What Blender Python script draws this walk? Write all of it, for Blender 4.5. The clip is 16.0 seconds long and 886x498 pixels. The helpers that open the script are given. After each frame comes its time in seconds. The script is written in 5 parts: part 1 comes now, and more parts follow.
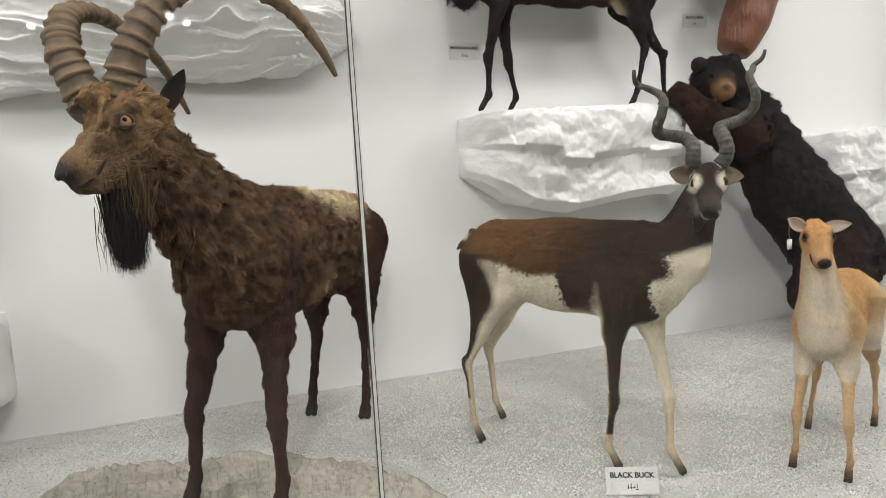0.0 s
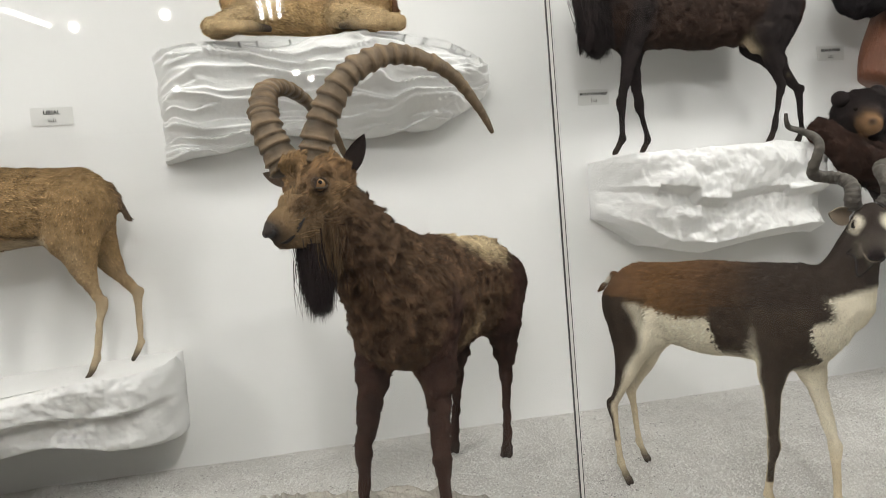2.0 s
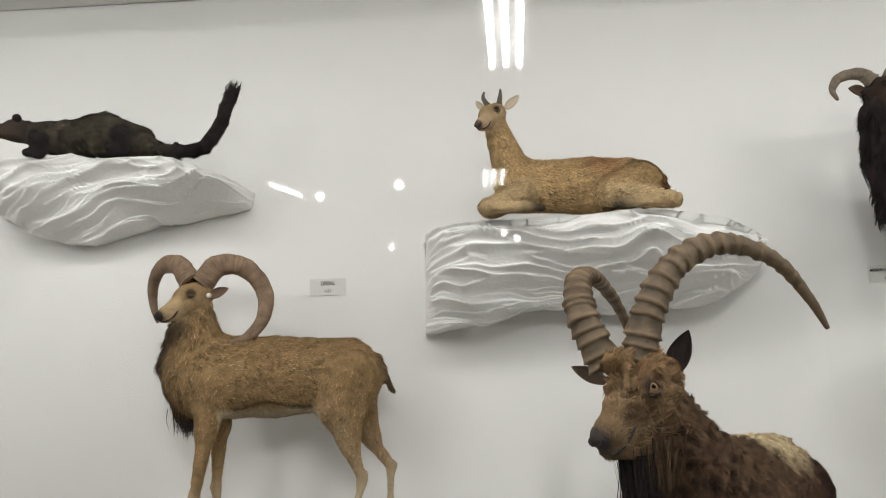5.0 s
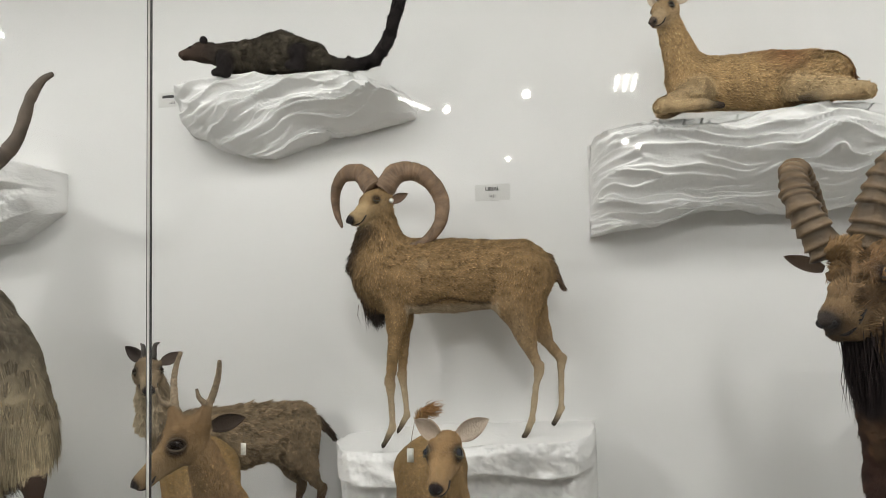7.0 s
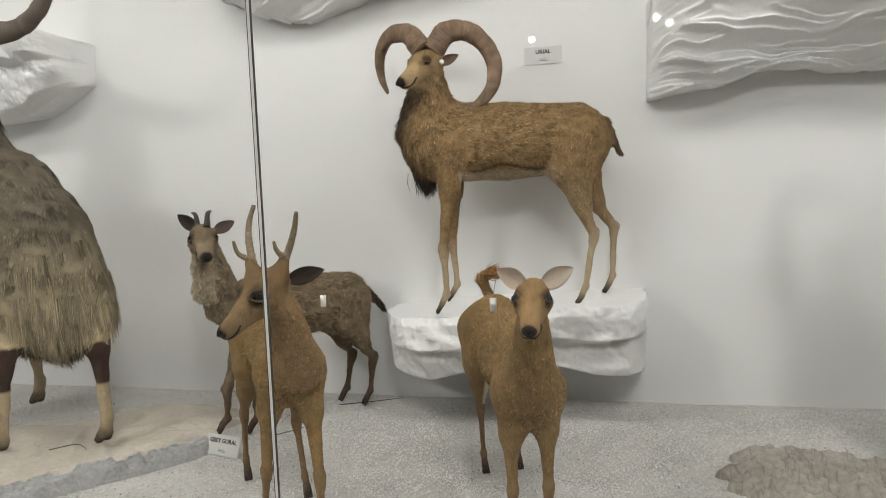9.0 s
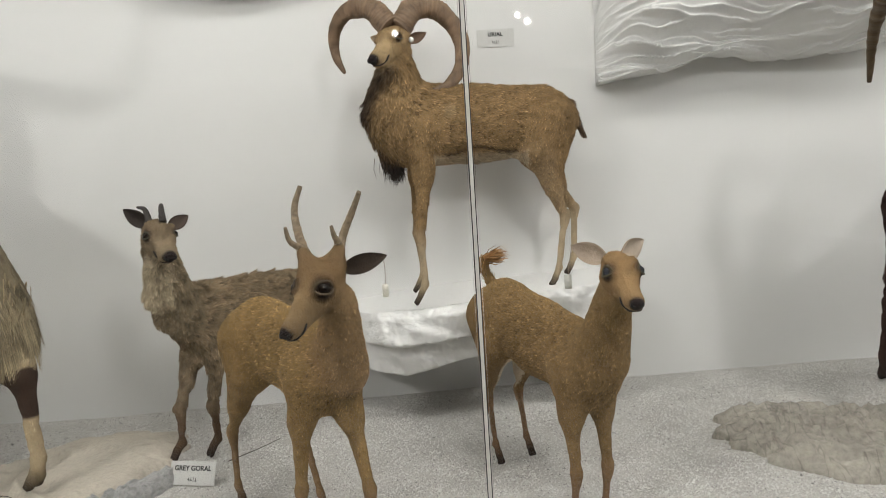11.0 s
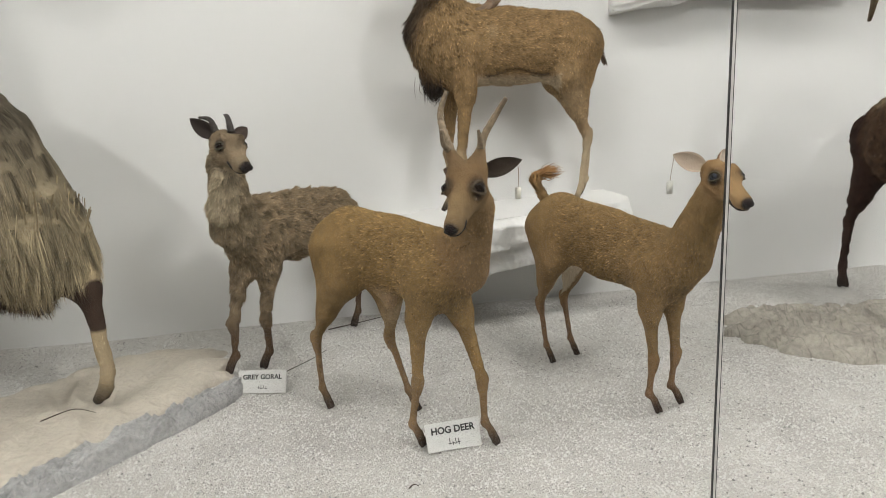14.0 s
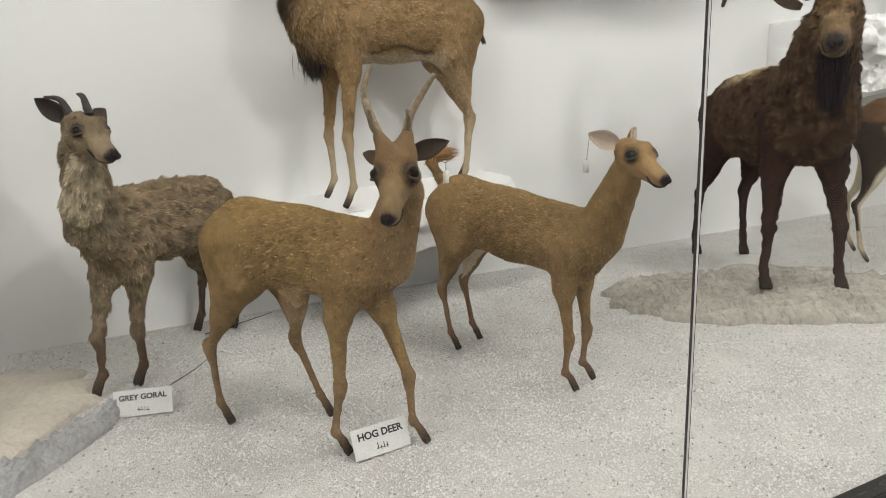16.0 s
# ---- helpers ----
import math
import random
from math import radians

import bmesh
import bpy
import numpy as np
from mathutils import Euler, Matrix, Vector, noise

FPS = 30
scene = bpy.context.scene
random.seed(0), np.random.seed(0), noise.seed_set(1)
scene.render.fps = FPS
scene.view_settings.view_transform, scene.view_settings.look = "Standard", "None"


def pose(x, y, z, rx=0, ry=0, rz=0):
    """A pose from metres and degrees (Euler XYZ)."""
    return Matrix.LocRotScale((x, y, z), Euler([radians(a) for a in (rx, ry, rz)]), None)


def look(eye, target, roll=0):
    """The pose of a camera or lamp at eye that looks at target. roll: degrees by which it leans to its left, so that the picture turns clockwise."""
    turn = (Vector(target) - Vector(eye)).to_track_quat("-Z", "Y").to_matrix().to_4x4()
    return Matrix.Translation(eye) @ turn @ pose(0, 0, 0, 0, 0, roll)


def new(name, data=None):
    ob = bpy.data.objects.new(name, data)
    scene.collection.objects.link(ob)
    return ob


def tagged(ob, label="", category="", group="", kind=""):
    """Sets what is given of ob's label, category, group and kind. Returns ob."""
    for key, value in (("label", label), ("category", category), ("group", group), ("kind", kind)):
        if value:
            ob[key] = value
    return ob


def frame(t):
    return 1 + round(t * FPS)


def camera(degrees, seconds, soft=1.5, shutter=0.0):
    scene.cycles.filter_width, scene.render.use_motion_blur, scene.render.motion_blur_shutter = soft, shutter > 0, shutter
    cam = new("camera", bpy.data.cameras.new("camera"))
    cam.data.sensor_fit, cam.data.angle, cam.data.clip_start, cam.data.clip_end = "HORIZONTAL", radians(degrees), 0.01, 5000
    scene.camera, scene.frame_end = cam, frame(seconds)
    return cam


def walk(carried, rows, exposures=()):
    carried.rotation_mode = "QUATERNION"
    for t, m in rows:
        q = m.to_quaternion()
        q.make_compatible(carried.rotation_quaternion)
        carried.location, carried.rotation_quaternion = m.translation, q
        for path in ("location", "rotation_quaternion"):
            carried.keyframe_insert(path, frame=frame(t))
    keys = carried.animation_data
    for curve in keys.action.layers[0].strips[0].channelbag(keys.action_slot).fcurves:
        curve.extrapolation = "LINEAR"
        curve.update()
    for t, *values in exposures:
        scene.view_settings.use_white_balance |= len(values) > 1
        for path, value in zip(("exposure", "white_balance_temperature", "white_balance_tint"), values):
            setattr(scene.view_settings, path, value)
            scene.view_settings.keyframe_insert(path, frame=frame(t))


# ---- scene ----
from mathutils.kdtree import KDTree

cam = camera(67.1, 16.0, soft=0.7)
PATH = [
    (0, (-0.146, -0.03, 1.018), (0.513, 1.846, 0.796), -3.3),
    (0.5, (-0.133, -0.012, 1.012), (0.401, 1.901, 0.769), -2.7),
    (1, (-0.164, 0.006, 1.027), (0.256, 1.946, 0.787), -2.7),
    (1.5, (-0.256, -0.034, 1.037), (0.159, 1.909, 0.805), -4.0),
    (2, (-0.339, -0.083, 1.069), (0.045, 1.878, 0.975), -4.6),
    (2.5, (-0.392, -0.109, 1.106), (-0.047, 1.861, 1.13), -3.6),
    (3, (-0.439, -0.105, 1.127), (-0.048, 1.853, 1.247), -1.9),
    (3.5, (-0.455, -0.091, 1.156), (-0.002, 1.85, 1.323), -2.2),
    (4, (-0.483, -0.07, 1.177), (0.009, 1.858, 1.384), -2.8),
    (4.5, (-0.561, -0.019, 1.209), (-0.264, 1.932, 1.531), -2.4),
    (5, (-0.706, 0.069, 1.223), (-0.806, 2.031, 1.598), -1.6),
    (5.2, (-0.749, 0.074, 1.215), (-1.008, 2.022, 1.589), -0.9),
    (7.3, (-1.059, -0.098, 1.155), (-1.455, 1.862, 1.197), -2.0),
    (7.5, (-1.073, -0.107, 1.15), (-1.468, 1.853, 1.129), -2.5),
    (8, (-1.082, -0.111, 1.108), (-1.436, 1.856, 1.043), -2.6),
    (8.5, (-1.141, -0.127, 1.065), (-1.547, 1.825, 0.91), -1.5),
    (9, (-1.241, -0.052, 1.038), (-1.658, 1.897, 0.865), -2.1),
    (9.2, (-1.307, -0.021, 1.033), (-1.665, 1.939, 0.858), -1.4),
    (11.3, (-1.965, 0.041, 1.004), (-1.784, 2.022, 0.791), -5.9),
    (11.5, (-2.026, 0.075, 1.006), (-1.772, 2.042, 0.751), -7.1),
    (12, (-2.18, 0.079, 1.0), (-1.711, 2.001, 0.703), -4.0),
    (12.5, (-2.341, 0.04, 0.988), (-1.818, 1.922, 0.562), -4.3),
    (13, (-2.425, 0.004, 0.967), (-1.871, 1.87, 0.511), -3.6),
    (13.5, (-2.461, -0.018, 0.962), (-1.972, 1.878, 0.554), -3.1),
    (14, (-2.494, -0.034, 0.959), (-2.105, 1.888, 0.567), -2.3),
    (14.5, (-2.496, -0.036, 0.95), (-2.07, 1.874, 0.537), -1.2),
    (15, (-2.515, -0.005, 0.945), (-2.025, 1.887, 0.52), -0.6),
    (15.5, (-2.593, 0.123, 0.945), (-1.912, 1.952, 0.509), -2.8),
    (16, (-2.672, 0.163, 0.958), (-1.832, 1.918, 0.497), -2.3),
]
LEVELS = [(0, 0.06), (1.5, 0.08), (3, 0.0), (4.5, -0.17), (5.2, -0.25), (7.5, -0.24), (9, -0.2), (11.5, -0.14), (13, -0.05), (16, 0.0)]
walk(cam, [(t, look(eye, target, roll)) for t, eye, target, roll in PATH], LEVELS)

# ---- light ----
world = bpy.data.worlds.new("world")
scene.world = world
world.use_nodes = True
world.node_tree.nodes["Background"].inputs[0].default_value = (0.9, 0.95, 1.0, 1)
world.node_tree.nodes["Background"].inputs[1].default_value = 0.15

WALL_Y, GLASS_Y, CASE_TOP, ROOM_FLOOR, ROOM_TOP = 3.2, 0.9965, 3.2, -0.45, 3.1


def strip_lamp(x, y, z, sx, sy, watts, colour):
    data = bpy.data.lights.new("strip_light", "AREA")
    data.shape, data.size, data.size_y, data.energy, data.color = "RECTANGLE", sx, sy, watts, colour
    ob = new("strip_light", data)
    ob.matrix_world = pose(x, y, z, 25, 0, 0)
    return ob


for lx in (-4.45, -2.35, -0.25, 1.85, 3.7):
    strip_lamp(lx, 1.32, 3.08, 1.8, 0.3, 24.5, (1.0, 0.972, 0.93))


# ---- materials ----
def mat(name, colour=(0.5, 0.5, 0.5), rough=0.6, metal=0.0, vary=0.12, scale=6.0, fine=90.0, bump=0.15, attr="", stretch=(1, 1, 1), spec=0.4, dist=0.01):
    m = bpy.data.materials.new(name)
    m.use_nodes = True
    nt = m.node_tree
    b = nt.nodes["Principled BSDF"]
    b.inputs["Roughness"].default_value = rough
    b.inputs["Metallic"].default_value = metal
    b.inputs["Specular IOR Level"].default_value = spec
    tc = nt.nodes.new("ShaderNodeTexCoord")
    mp = nt.nodes.new("ShaderNodeMapping")
    mp.inputs["Scale"].default_value = stretch
    nt.links.new(tc.outputs["Object"], mp.inputs["Vector"])
    big = nt.nodes.new("ShaderNodeTexNoise")
    big.inputs["Scale"].default_value, big.inputs["Detail"].default_value = scale, 5
    small = nt.nodes.new("ShaderNodeTexNoise")
    small.inputs["Scale"].default_value, small.inputs["Detail"].default_value = fine, 3
    for n in (big, small):
        nt.links.new(mp.outputs[0], n.inputs["Vector"])
    add = nt.nodes.new("ShaderNodeMath")
    add.operation = "ADD"
    nt.links.new(big.outputs[0], add.inputs[0])
    nt.links.new(small.outputs[0], add.inputs[1])
    ramp = nt.nodes.new("ShaderNodeMapRange")
    ramp.inputs[1].default_value, ramp.inputs[2].default_value = 0.6, 1.4
    ramp.inputs[3].default_value, ramp.inputs[4].default_value = 1 - vary, 1 + vary
    nt.links.new(add.outputs[0], ramp.inputs[0])
    mul = nt.nodes.new("ShaderNodeVectorMath")
    mul.operation = "SCALE"
    if attr:
        at = nt.nodes.new("ShaderNodeAttribute")
        at.attribute_name = attr
        nt.links.new(at.outputs["Color"], mul.inputs[0])
    else:
        mul.inputs[0].default_value = colour[:3]
    nt.links.new(ramp.outputs[0], mul.inputs["Scale"])
    nt.links.new(mul.outputs[0], b.inputs["Base Color"])
    if bump:
        bp = nt.nodes.new("ShaderNodeBump")
        bp.inputs["Strength"].default_value, bp.inputs["Distance"].default_value = bump, dist
        nt.links.new(small.outputs[0], bp.inputs["Height"])
        nt.links.new(bp.outputs[0], b.inputs["Normal"])
    return m


def glow(name, colour, strength):
    m = bpy.data.materials.new(name)
    m.use_nodes = True
    b = m.node_tree.nodes["Principled BSDF"]
    b.inputs["Emission Color"].default_value = (*colour, 1)
    b.inputs["Emission Strength"].default_value = strength
    return m


def glass_mat():
    m = bpy.data.materials.new("clear glass")
    m.use_nodes = True
    nt = m.node_tree
    nt.nodes.clear()
    out = nt.nodes.new("ShaderNodeOutputMaterial")
    mix = nt.nodes.new("ShaderNodeMixShader")
    tr = nt.nodes.new("ShaderNodeBsdfTransparent")
    tr.inputs[0].default_value = (0.985, 0.995, 0.99, 1)
    gl = nt.nodes.new("ShaderNodeBsdfGlossy")
    gl.inputs["Roughness"].default_value = 0.0
    lw = nt.nodes.new("ShaderNodeLayerWeight")
    lw.inputs[0].default_value = 0.5
    power = nt.nodes.new("ShaderNodeMath")
    power.operation, power.inputs[1].default_value = "POWER", 5.0
    fr = nt.nodes.new("ShaderNodeMapRange")
    fr.inputs[3].default_value, fr.inputs[4].default_value = 0.03, 0.75
    nt.links.new(lw.outputs["Facing"], power.inputs[0])
    nt.links.new(power.outputs[0], fr.inputs[0])
    nt.links.new(fr.outputs[0], mix.inputs[0])
    nt.links.new(tr.outputs[0], mix.inputs[1])
    nt.links.new(gl.outputs[0], mix.inputs[2])
    nt.links.new(mix.outputs[0], out.inputs[0])
    return m


WHITE = mat("white wall paint", (0.76, 0.76, 0.75), 0.75, vary=0.02, scale=1.2, fine=160, bump=0.12, dist=0.003)
CEIL = mat("ceiling paint", (0.72, 0.72, 0.7), 0.8, vary=0.03, scale=2, fine=120, bump=0.1)
ROOMPAINT = mat("room wall paint", (0.25, 0.24, 0.23), 0.8, vary=0.04, scale=1)
ROOMFLOOR = mat("room floor tile", (0.22, 0.21, 0.2), 0.35, vary=0.1, scale=3)
# bed darker than its chips: shade of the gaps put into the colour
BED = mat("white gravel bed", (0.58, 0.565, 0.535), 0.9, vary=0.22, scale=5, fine=230, bump=1.0)
GRAIN = mat("white gravel chips", (0.7, 0.69, 0.665), 0.85, vary=0.08, scale=4, fine=60, bump=0.2)
nt = GRAIN.node_tree
geo = nt.nodes.new("ShaderNodeNewGeometry")
span = nt.nodes.new("ShaderNodeMapRange")
span.inputs[1].default_value, span.inputs[2].default_value = 0.0, 0.3
span.inputs[3].default_value, span.inputs[4].default_value = 0.3, 1.0
mix = nt.nodes.new("ShaderNodeVectorMath")
mix.operation = "SCALE"
base = nt.nodes["Principled BSDF"].inputs["Base Color"]
nt.links.new(geo.outputs["Random Per Island"], span.inputs[0])
nt.links.new(base.links[0].from_socket, mix.inputs[0])
nt.links.new(span.outputs[0], mix.inputs["Scale"])
nt.links.new(mix.outputs[0], base)
PLASTER = mat("white painted plaster rock", (0.78, 0.78, 0.77), 0.8, vary=0.06, scale=5, fine=45, bump=0.4, dist=0.008, stretch=(1, 1, 2))
SLAB = mat("grey-beige plaster rock", (0.37, 0.345, 0.3), 0.8, vary=0.32, scale=8, fine=50, bump=0.8, dist=0.012)
RIM = mat("grey cracked plaster", (0.4, 0.4, 0.395), 0.85, vary=0.3, scale=14, fine=70, bump=0.8, dist=0.015)
SAND = mat("pale beige plaster rock", (0.52, 0.475, 0.4), 0.85, vary=0.16, scale=5, fine=55, bump=0.7, dist=0.012)
nt = SLAB.node_tree
tex = nt.nodes.new("ShaderNodeTexNoise")
tex.inputs["Scale"].default_value, tex.inputs["Detail"].default_value, tex.inputs["Distortion"].default_value = 3.0, 4, 0.6
way = nt.nodes.new("ShaderNodeMapping")
way.inputs["Scale"].default_value, way.inputs["Rotation"].default_value = (7.0, 1.4, 1.0), (0, 0, 0.45)
where = nt.nodes.new("ShaderNodeTexCoord")
nt.links.new(where.outputs["Object"], way.inputs["Vector"])
nt.links.new(way.outputs[0], tex.inputs["Vector"])
# thin dark lines in the colour: painted creases and crevice shade
line = nt.nodes.new("ShaderNodeMath")
line.operation, line.inputs[1].default_value, line.inputs[2].default_value = "COMPARE", 0.5, 0.014
crease_shade = nt.nodes.new("ShaderNodeMapRange")
crease_shade.inputs[3].default_value, crease_shade.inputs[4].default_value = 1.0, 0.76
dim = nt.nodes.new("ShaderNodeVectorMath")
dim.operation = "SCALE"
base = nt.nodes["Principled BSDF"].inputs["Base Color"]
nt.links.new(tex.outputs[0], line.inputs[0])
nt.links.new(line.outputs[0], crease_shade.inputs[0])
nt.links.new(base.links[0].from_socket, dim.inputs[0])
nt.links.new(crease_shade.outputs[0], dim.inputs["Scale"])
nt.links.new(dim.outputs[0], base)
HIDE = mat("coat hair", rough=0.8, vary=0.14, scale=30, fine=240, bump=0.6, attr="coat", stretch=(1, 1, 0.45), spec=0.12, dist=0.006)
HORN = mat("horn", rough=0.55, vary=0.25, scale=20, fine=110, bump=0.5, attr="coat", spec=0.35, dist=0.004)
EYE = mat("glass eye", rough=0.09, vary=0.1, bump=0, attr="coat", spec=0.2)
CARD = mat("white card", (0.63, 0.63, 0.61), 0.45, vary=0.03, scale=9)
INK = mat("black print", (0.02, 0.02, 0.02), 0.5, vary=0.05)
STEEL = mat("brushed steel", (0.6, 0.6, 0.58), 0.3, 0.9, vary=0.08, scale=5)
JOINT = mat("pale joint strip", (0.6, 0.6, 0.56), 0.35, vary=0.1)
DARK = mat("dark sealant", (0.03, 0.03, 0.03), 0.5, vary=0.1)
BLACKFRAME = mat("black painted frame", (0.015, 0.015, 0.014), 0.35, vary=0.1)
TWIG = mat("dry twig", (0.07, 0.055, 0.042), 0.8, vary=0.3, scale=40)
BARK = mat("brown varnished log", (0.13, 0.045, 0.02), 0.5, vary=0.35, scale=9, fine=70, bump=0.7, stretch=(1, 1, 0.35))
TUBE = glow("lit lamp tube", (1.0, 0.98, 0.93), 26.0)
HALLFILLTUBE = glow("lit hall and fill tube", (1.0, 0.97, 0.94), 200.0)
SPOT = glow("lit downlight", (1.0, 0.97, 0.9), 60.0)
GLASS = glass_mat()


# ---- mesh helpers ----
def part(name, verts, faces, material, parent=None, label="", at=(0, 0, 0), smooth=False):
    me = bpy.data.meshes.new(name)
    me.from_pydata([tuple(v) for v in verts], [], [tuple(f) for f in faces])
    me.materials.append(material)
    if smooth:
        me.shade_smooth()
    me.update()
    ob = new(name, me)
    ob.location = at
    if parent:
        ob.parent = parent
    if label:
        ob["label"] = label
    return ob


def box(sx, sy, sz, c=(0, 0, 0), bevel=0.0):
    bm = bmesh.new()
    bmesh.ops.create_cube(bm, size=1)
    bmesh.ops.scale(bm, vec=(sx, sy, sz), verts=bm.verts)
    bmesh.ops.translate(bm, vec=c, verts=bm.verts)
    if bevel:
        bmesh.ops.bevel(bm, geom=list(bm.edges), offset=bevel, segments=2, affect="EDGES")
    v, f = [tuple(q.co) for q in bm.verts], [[q.index for q in p.verts] for p in bm.faces]
    bm.free()
    return v, f


def disc(r, h, n=20, c=(0, 0, 0)):
    v = [(c[0] + r * math.cos(i * 2 * math.pi / n), c[1] + r * math.sin(i * 2 * math.pi / n), c[2] + z) for z in (0, h) for i in range(n)]
    f = [(i, (i + 1) % n, n + (i + 1) % n, n + i) for i in range(n)] + [tuple(range(n - 1, -1, -1)), tuple(range(n, 2 * n))]
    return v, f


def structure(name, verts, faces, material, at=(0, 0, 0), label="", category=""):
    ob = part(name, verts, faces, material, at=at)
    return tagged(ob, label, category, kind="structure")


def spline(pts, n):
    """Smooth curve through control points."""
    p = np.array(pts, float)
    p = np.vstack([2 * p[0] - p[1], p, 2 * p[-1] - p[-2]])
    m = len(p) - 3
    out = []
    for i in range(n):
        s = i / (n - 1) * m
        k = min(int(s), m - 1)
        t = s - k
        a, b, c, d = p[k:k + 4]
        out.append(0.5 * (2 * b + (c - a) * t + (2 * a - 5 * b + 4 * c - d) * t * t + (3 * b - a - 3 * c + d) * t ** 3))
    return np.array(out)


def unit(v):
    v = np.array(v, float)
    return v / (np.linalg.norm(v) + 1e-9)


def tube(path, radii, sides=10, flat=1.0):
    v, f, n = [], [], len(path)
    side = None
    for i, p in enumerate(path):
        d = unit(path[min(i + 1, n - 1)] - path[max(i - 1, 0)])
        ref = side if side is not None else np.array((0, 0, 1.0) if abs(d[2]) < 0.9 else (1.0, 0, 0))
        side = unit(ref - d * np.dot(ref, d))
        up = np.cross(d, side)
        for j in range(sides):
            a = 2 * math.pi * j / sides
            v.append(p + radii[i] * (math.cos(a) * side + flat * math.sin(a) * up))
    for i in range(n - 1):
        for j in range(sides):
            k = (j + 1) % sides
            f.append((i * sides + j, i * sides + k, (i + 1) * sides + k, (i + 1) * sides + j))
    f.append(tuple(range(sides - 1, -1, -1)))
    f.append(tuple(range((n - 1) * sides, n * sides)))
    return v, f


# ---- sculpted mounts ----
def seg(a, ra, b, rb, col, fur=0.018, wl=1.0, k=0.03, drop=0.0):
    """A tapered limb piece; hair runs from a to b, drop pulls it downwards."""
    return dict(a=np.array(a, float), b=np.array(b, float), ra=ra, rb=rb, col=np.array(col, float), fur=fur, wl=wl, k=k, drop=drop)


def seg_dist(p, s, lat):
    pa, ba = p - s["a"], s["b"] - s["a"]
    t = np.clip(pa @ ba / (ba @ ba + 1e-9), 0, 1)
    q = pa - t[..., None] * ba
    if s["wl"] != 1:
        q = q + (q @ lat)[..., None] * lat * (1 / s["wl"] - 1)
    return np.sqrt((q * q).sum(-1)) - (s["ra"] + (s["rb"] - s["ra"]) * t)


def surface(segs, lat, h):
    """A closed skin round the smooth union of the pieces."""
    spare = 0.4 * max(s["k"] for s in segs)
    lo = np.min([np.minimum(s["a"] - s["ra"], s["b"] - s["rb"]) for s in segs], 0) - 4 * h - spare
    hi = np.max([np.maximum(s["a"] + s["ra"], s["b"] + s["rb"]) for s in segs], 0) + 4 * h + spare
    dim = np.ceil((hi - lo) / h).astype(int) + 1
    F = np.full(dim, 1.0)
    for s in segs:
        pad = s["k"] + 3 * h
        i0 = np.maximum(((np.minimum(s["a"] - s["ra"], s["b"] - s["rb"]) - pad - lo) / h).astype(int), 0)
        i1 = np.minimum(((np.maximum(s["a"] + s["ra"], s["b"] + s["rb"]) + pad - lo) / h).astype(int) + 2, dim)
        g = np.stack(np.meshgrid(*[lo[c] + h * np.arange(i0[c], i1[c]) for c in range(3)], indexing="ij"), -1)
        d = seg_dist(g, s, lat)
        sl = tuple(slice(i0[c], i1[c]) for c in range(3))
        o = F[sl]
        w = np.maximum(s["k"] - np.abs(d - o), 0) / s["k"]
        F[sl] = np.minimum(d, o) - w * w * s["k"] * 0.25
    inside = F < 0
    corner = [(i, j, k) for i in (0, 1) for j in (0, 1) for k in (0, 1)]
    n = dim - 1

    def sub(A, c):
        return A[c[0]:c[0] + n[0], c[1]:c[1] + n[1], c[2]:c[2] + n[2]]
    count = sum(sub(inside, c).astype(np.int8) for c in corner)
    act = np.argwhere((count > 0) & (count < 8))
    ident = np.full(n, -1, int)
    ident[tuple(act.T)] = np.arange(len(act))
    pos, num = np.zeros((len(act), 3)), np.zeros(len(act))
    for c in corner:
        for ax in range(3):
            if c[ax]:
                continue
            e = list(c)
            e[ax] = 1
            va, vb = F[tuple((act + c).T)], F[tuple((act + e).T)]
            x = (va < 0) != (vb < 0)
            t = np.where(x, va / np.where(x, va - vb, 1), 0)
            q = act + np.array(c, float)
            q[:, ax] += t
            pos += np.where(x[:, None], q, 0)
            num += x
    verts = lo + h * pos / num[:, None]
    quads = []
    for ax in range(3):
        u, w = (ax + 1) % 3, (ax + 2) % 3
        sl0, sl1 = [slice(None)] * 3, [slice(None)] * 3
        sl0[ax], sl1[ax] = slice(0, -1), slice(1, None)
        A, B = inside[tuple(sl0)], inside[tuple(sl1)]
        for mask, flip in ((A & ~B, False), (~A & B, True)):
            e = np.argwhere(mask)
            du, dw = np.zeros(3, int), np.zeros(3, int)
            du[u], dw[w] = 1, 1
            q = np.stack([ident[tuple((e - du - dw).T)], ident[tuple((e - dw).T)], ident[tuple(e.T)], ident[tuple((e - du).T)]], 1)
            quads.append(q[:, ::-1] if flip else q)
    return verts, np.vstack(quads)


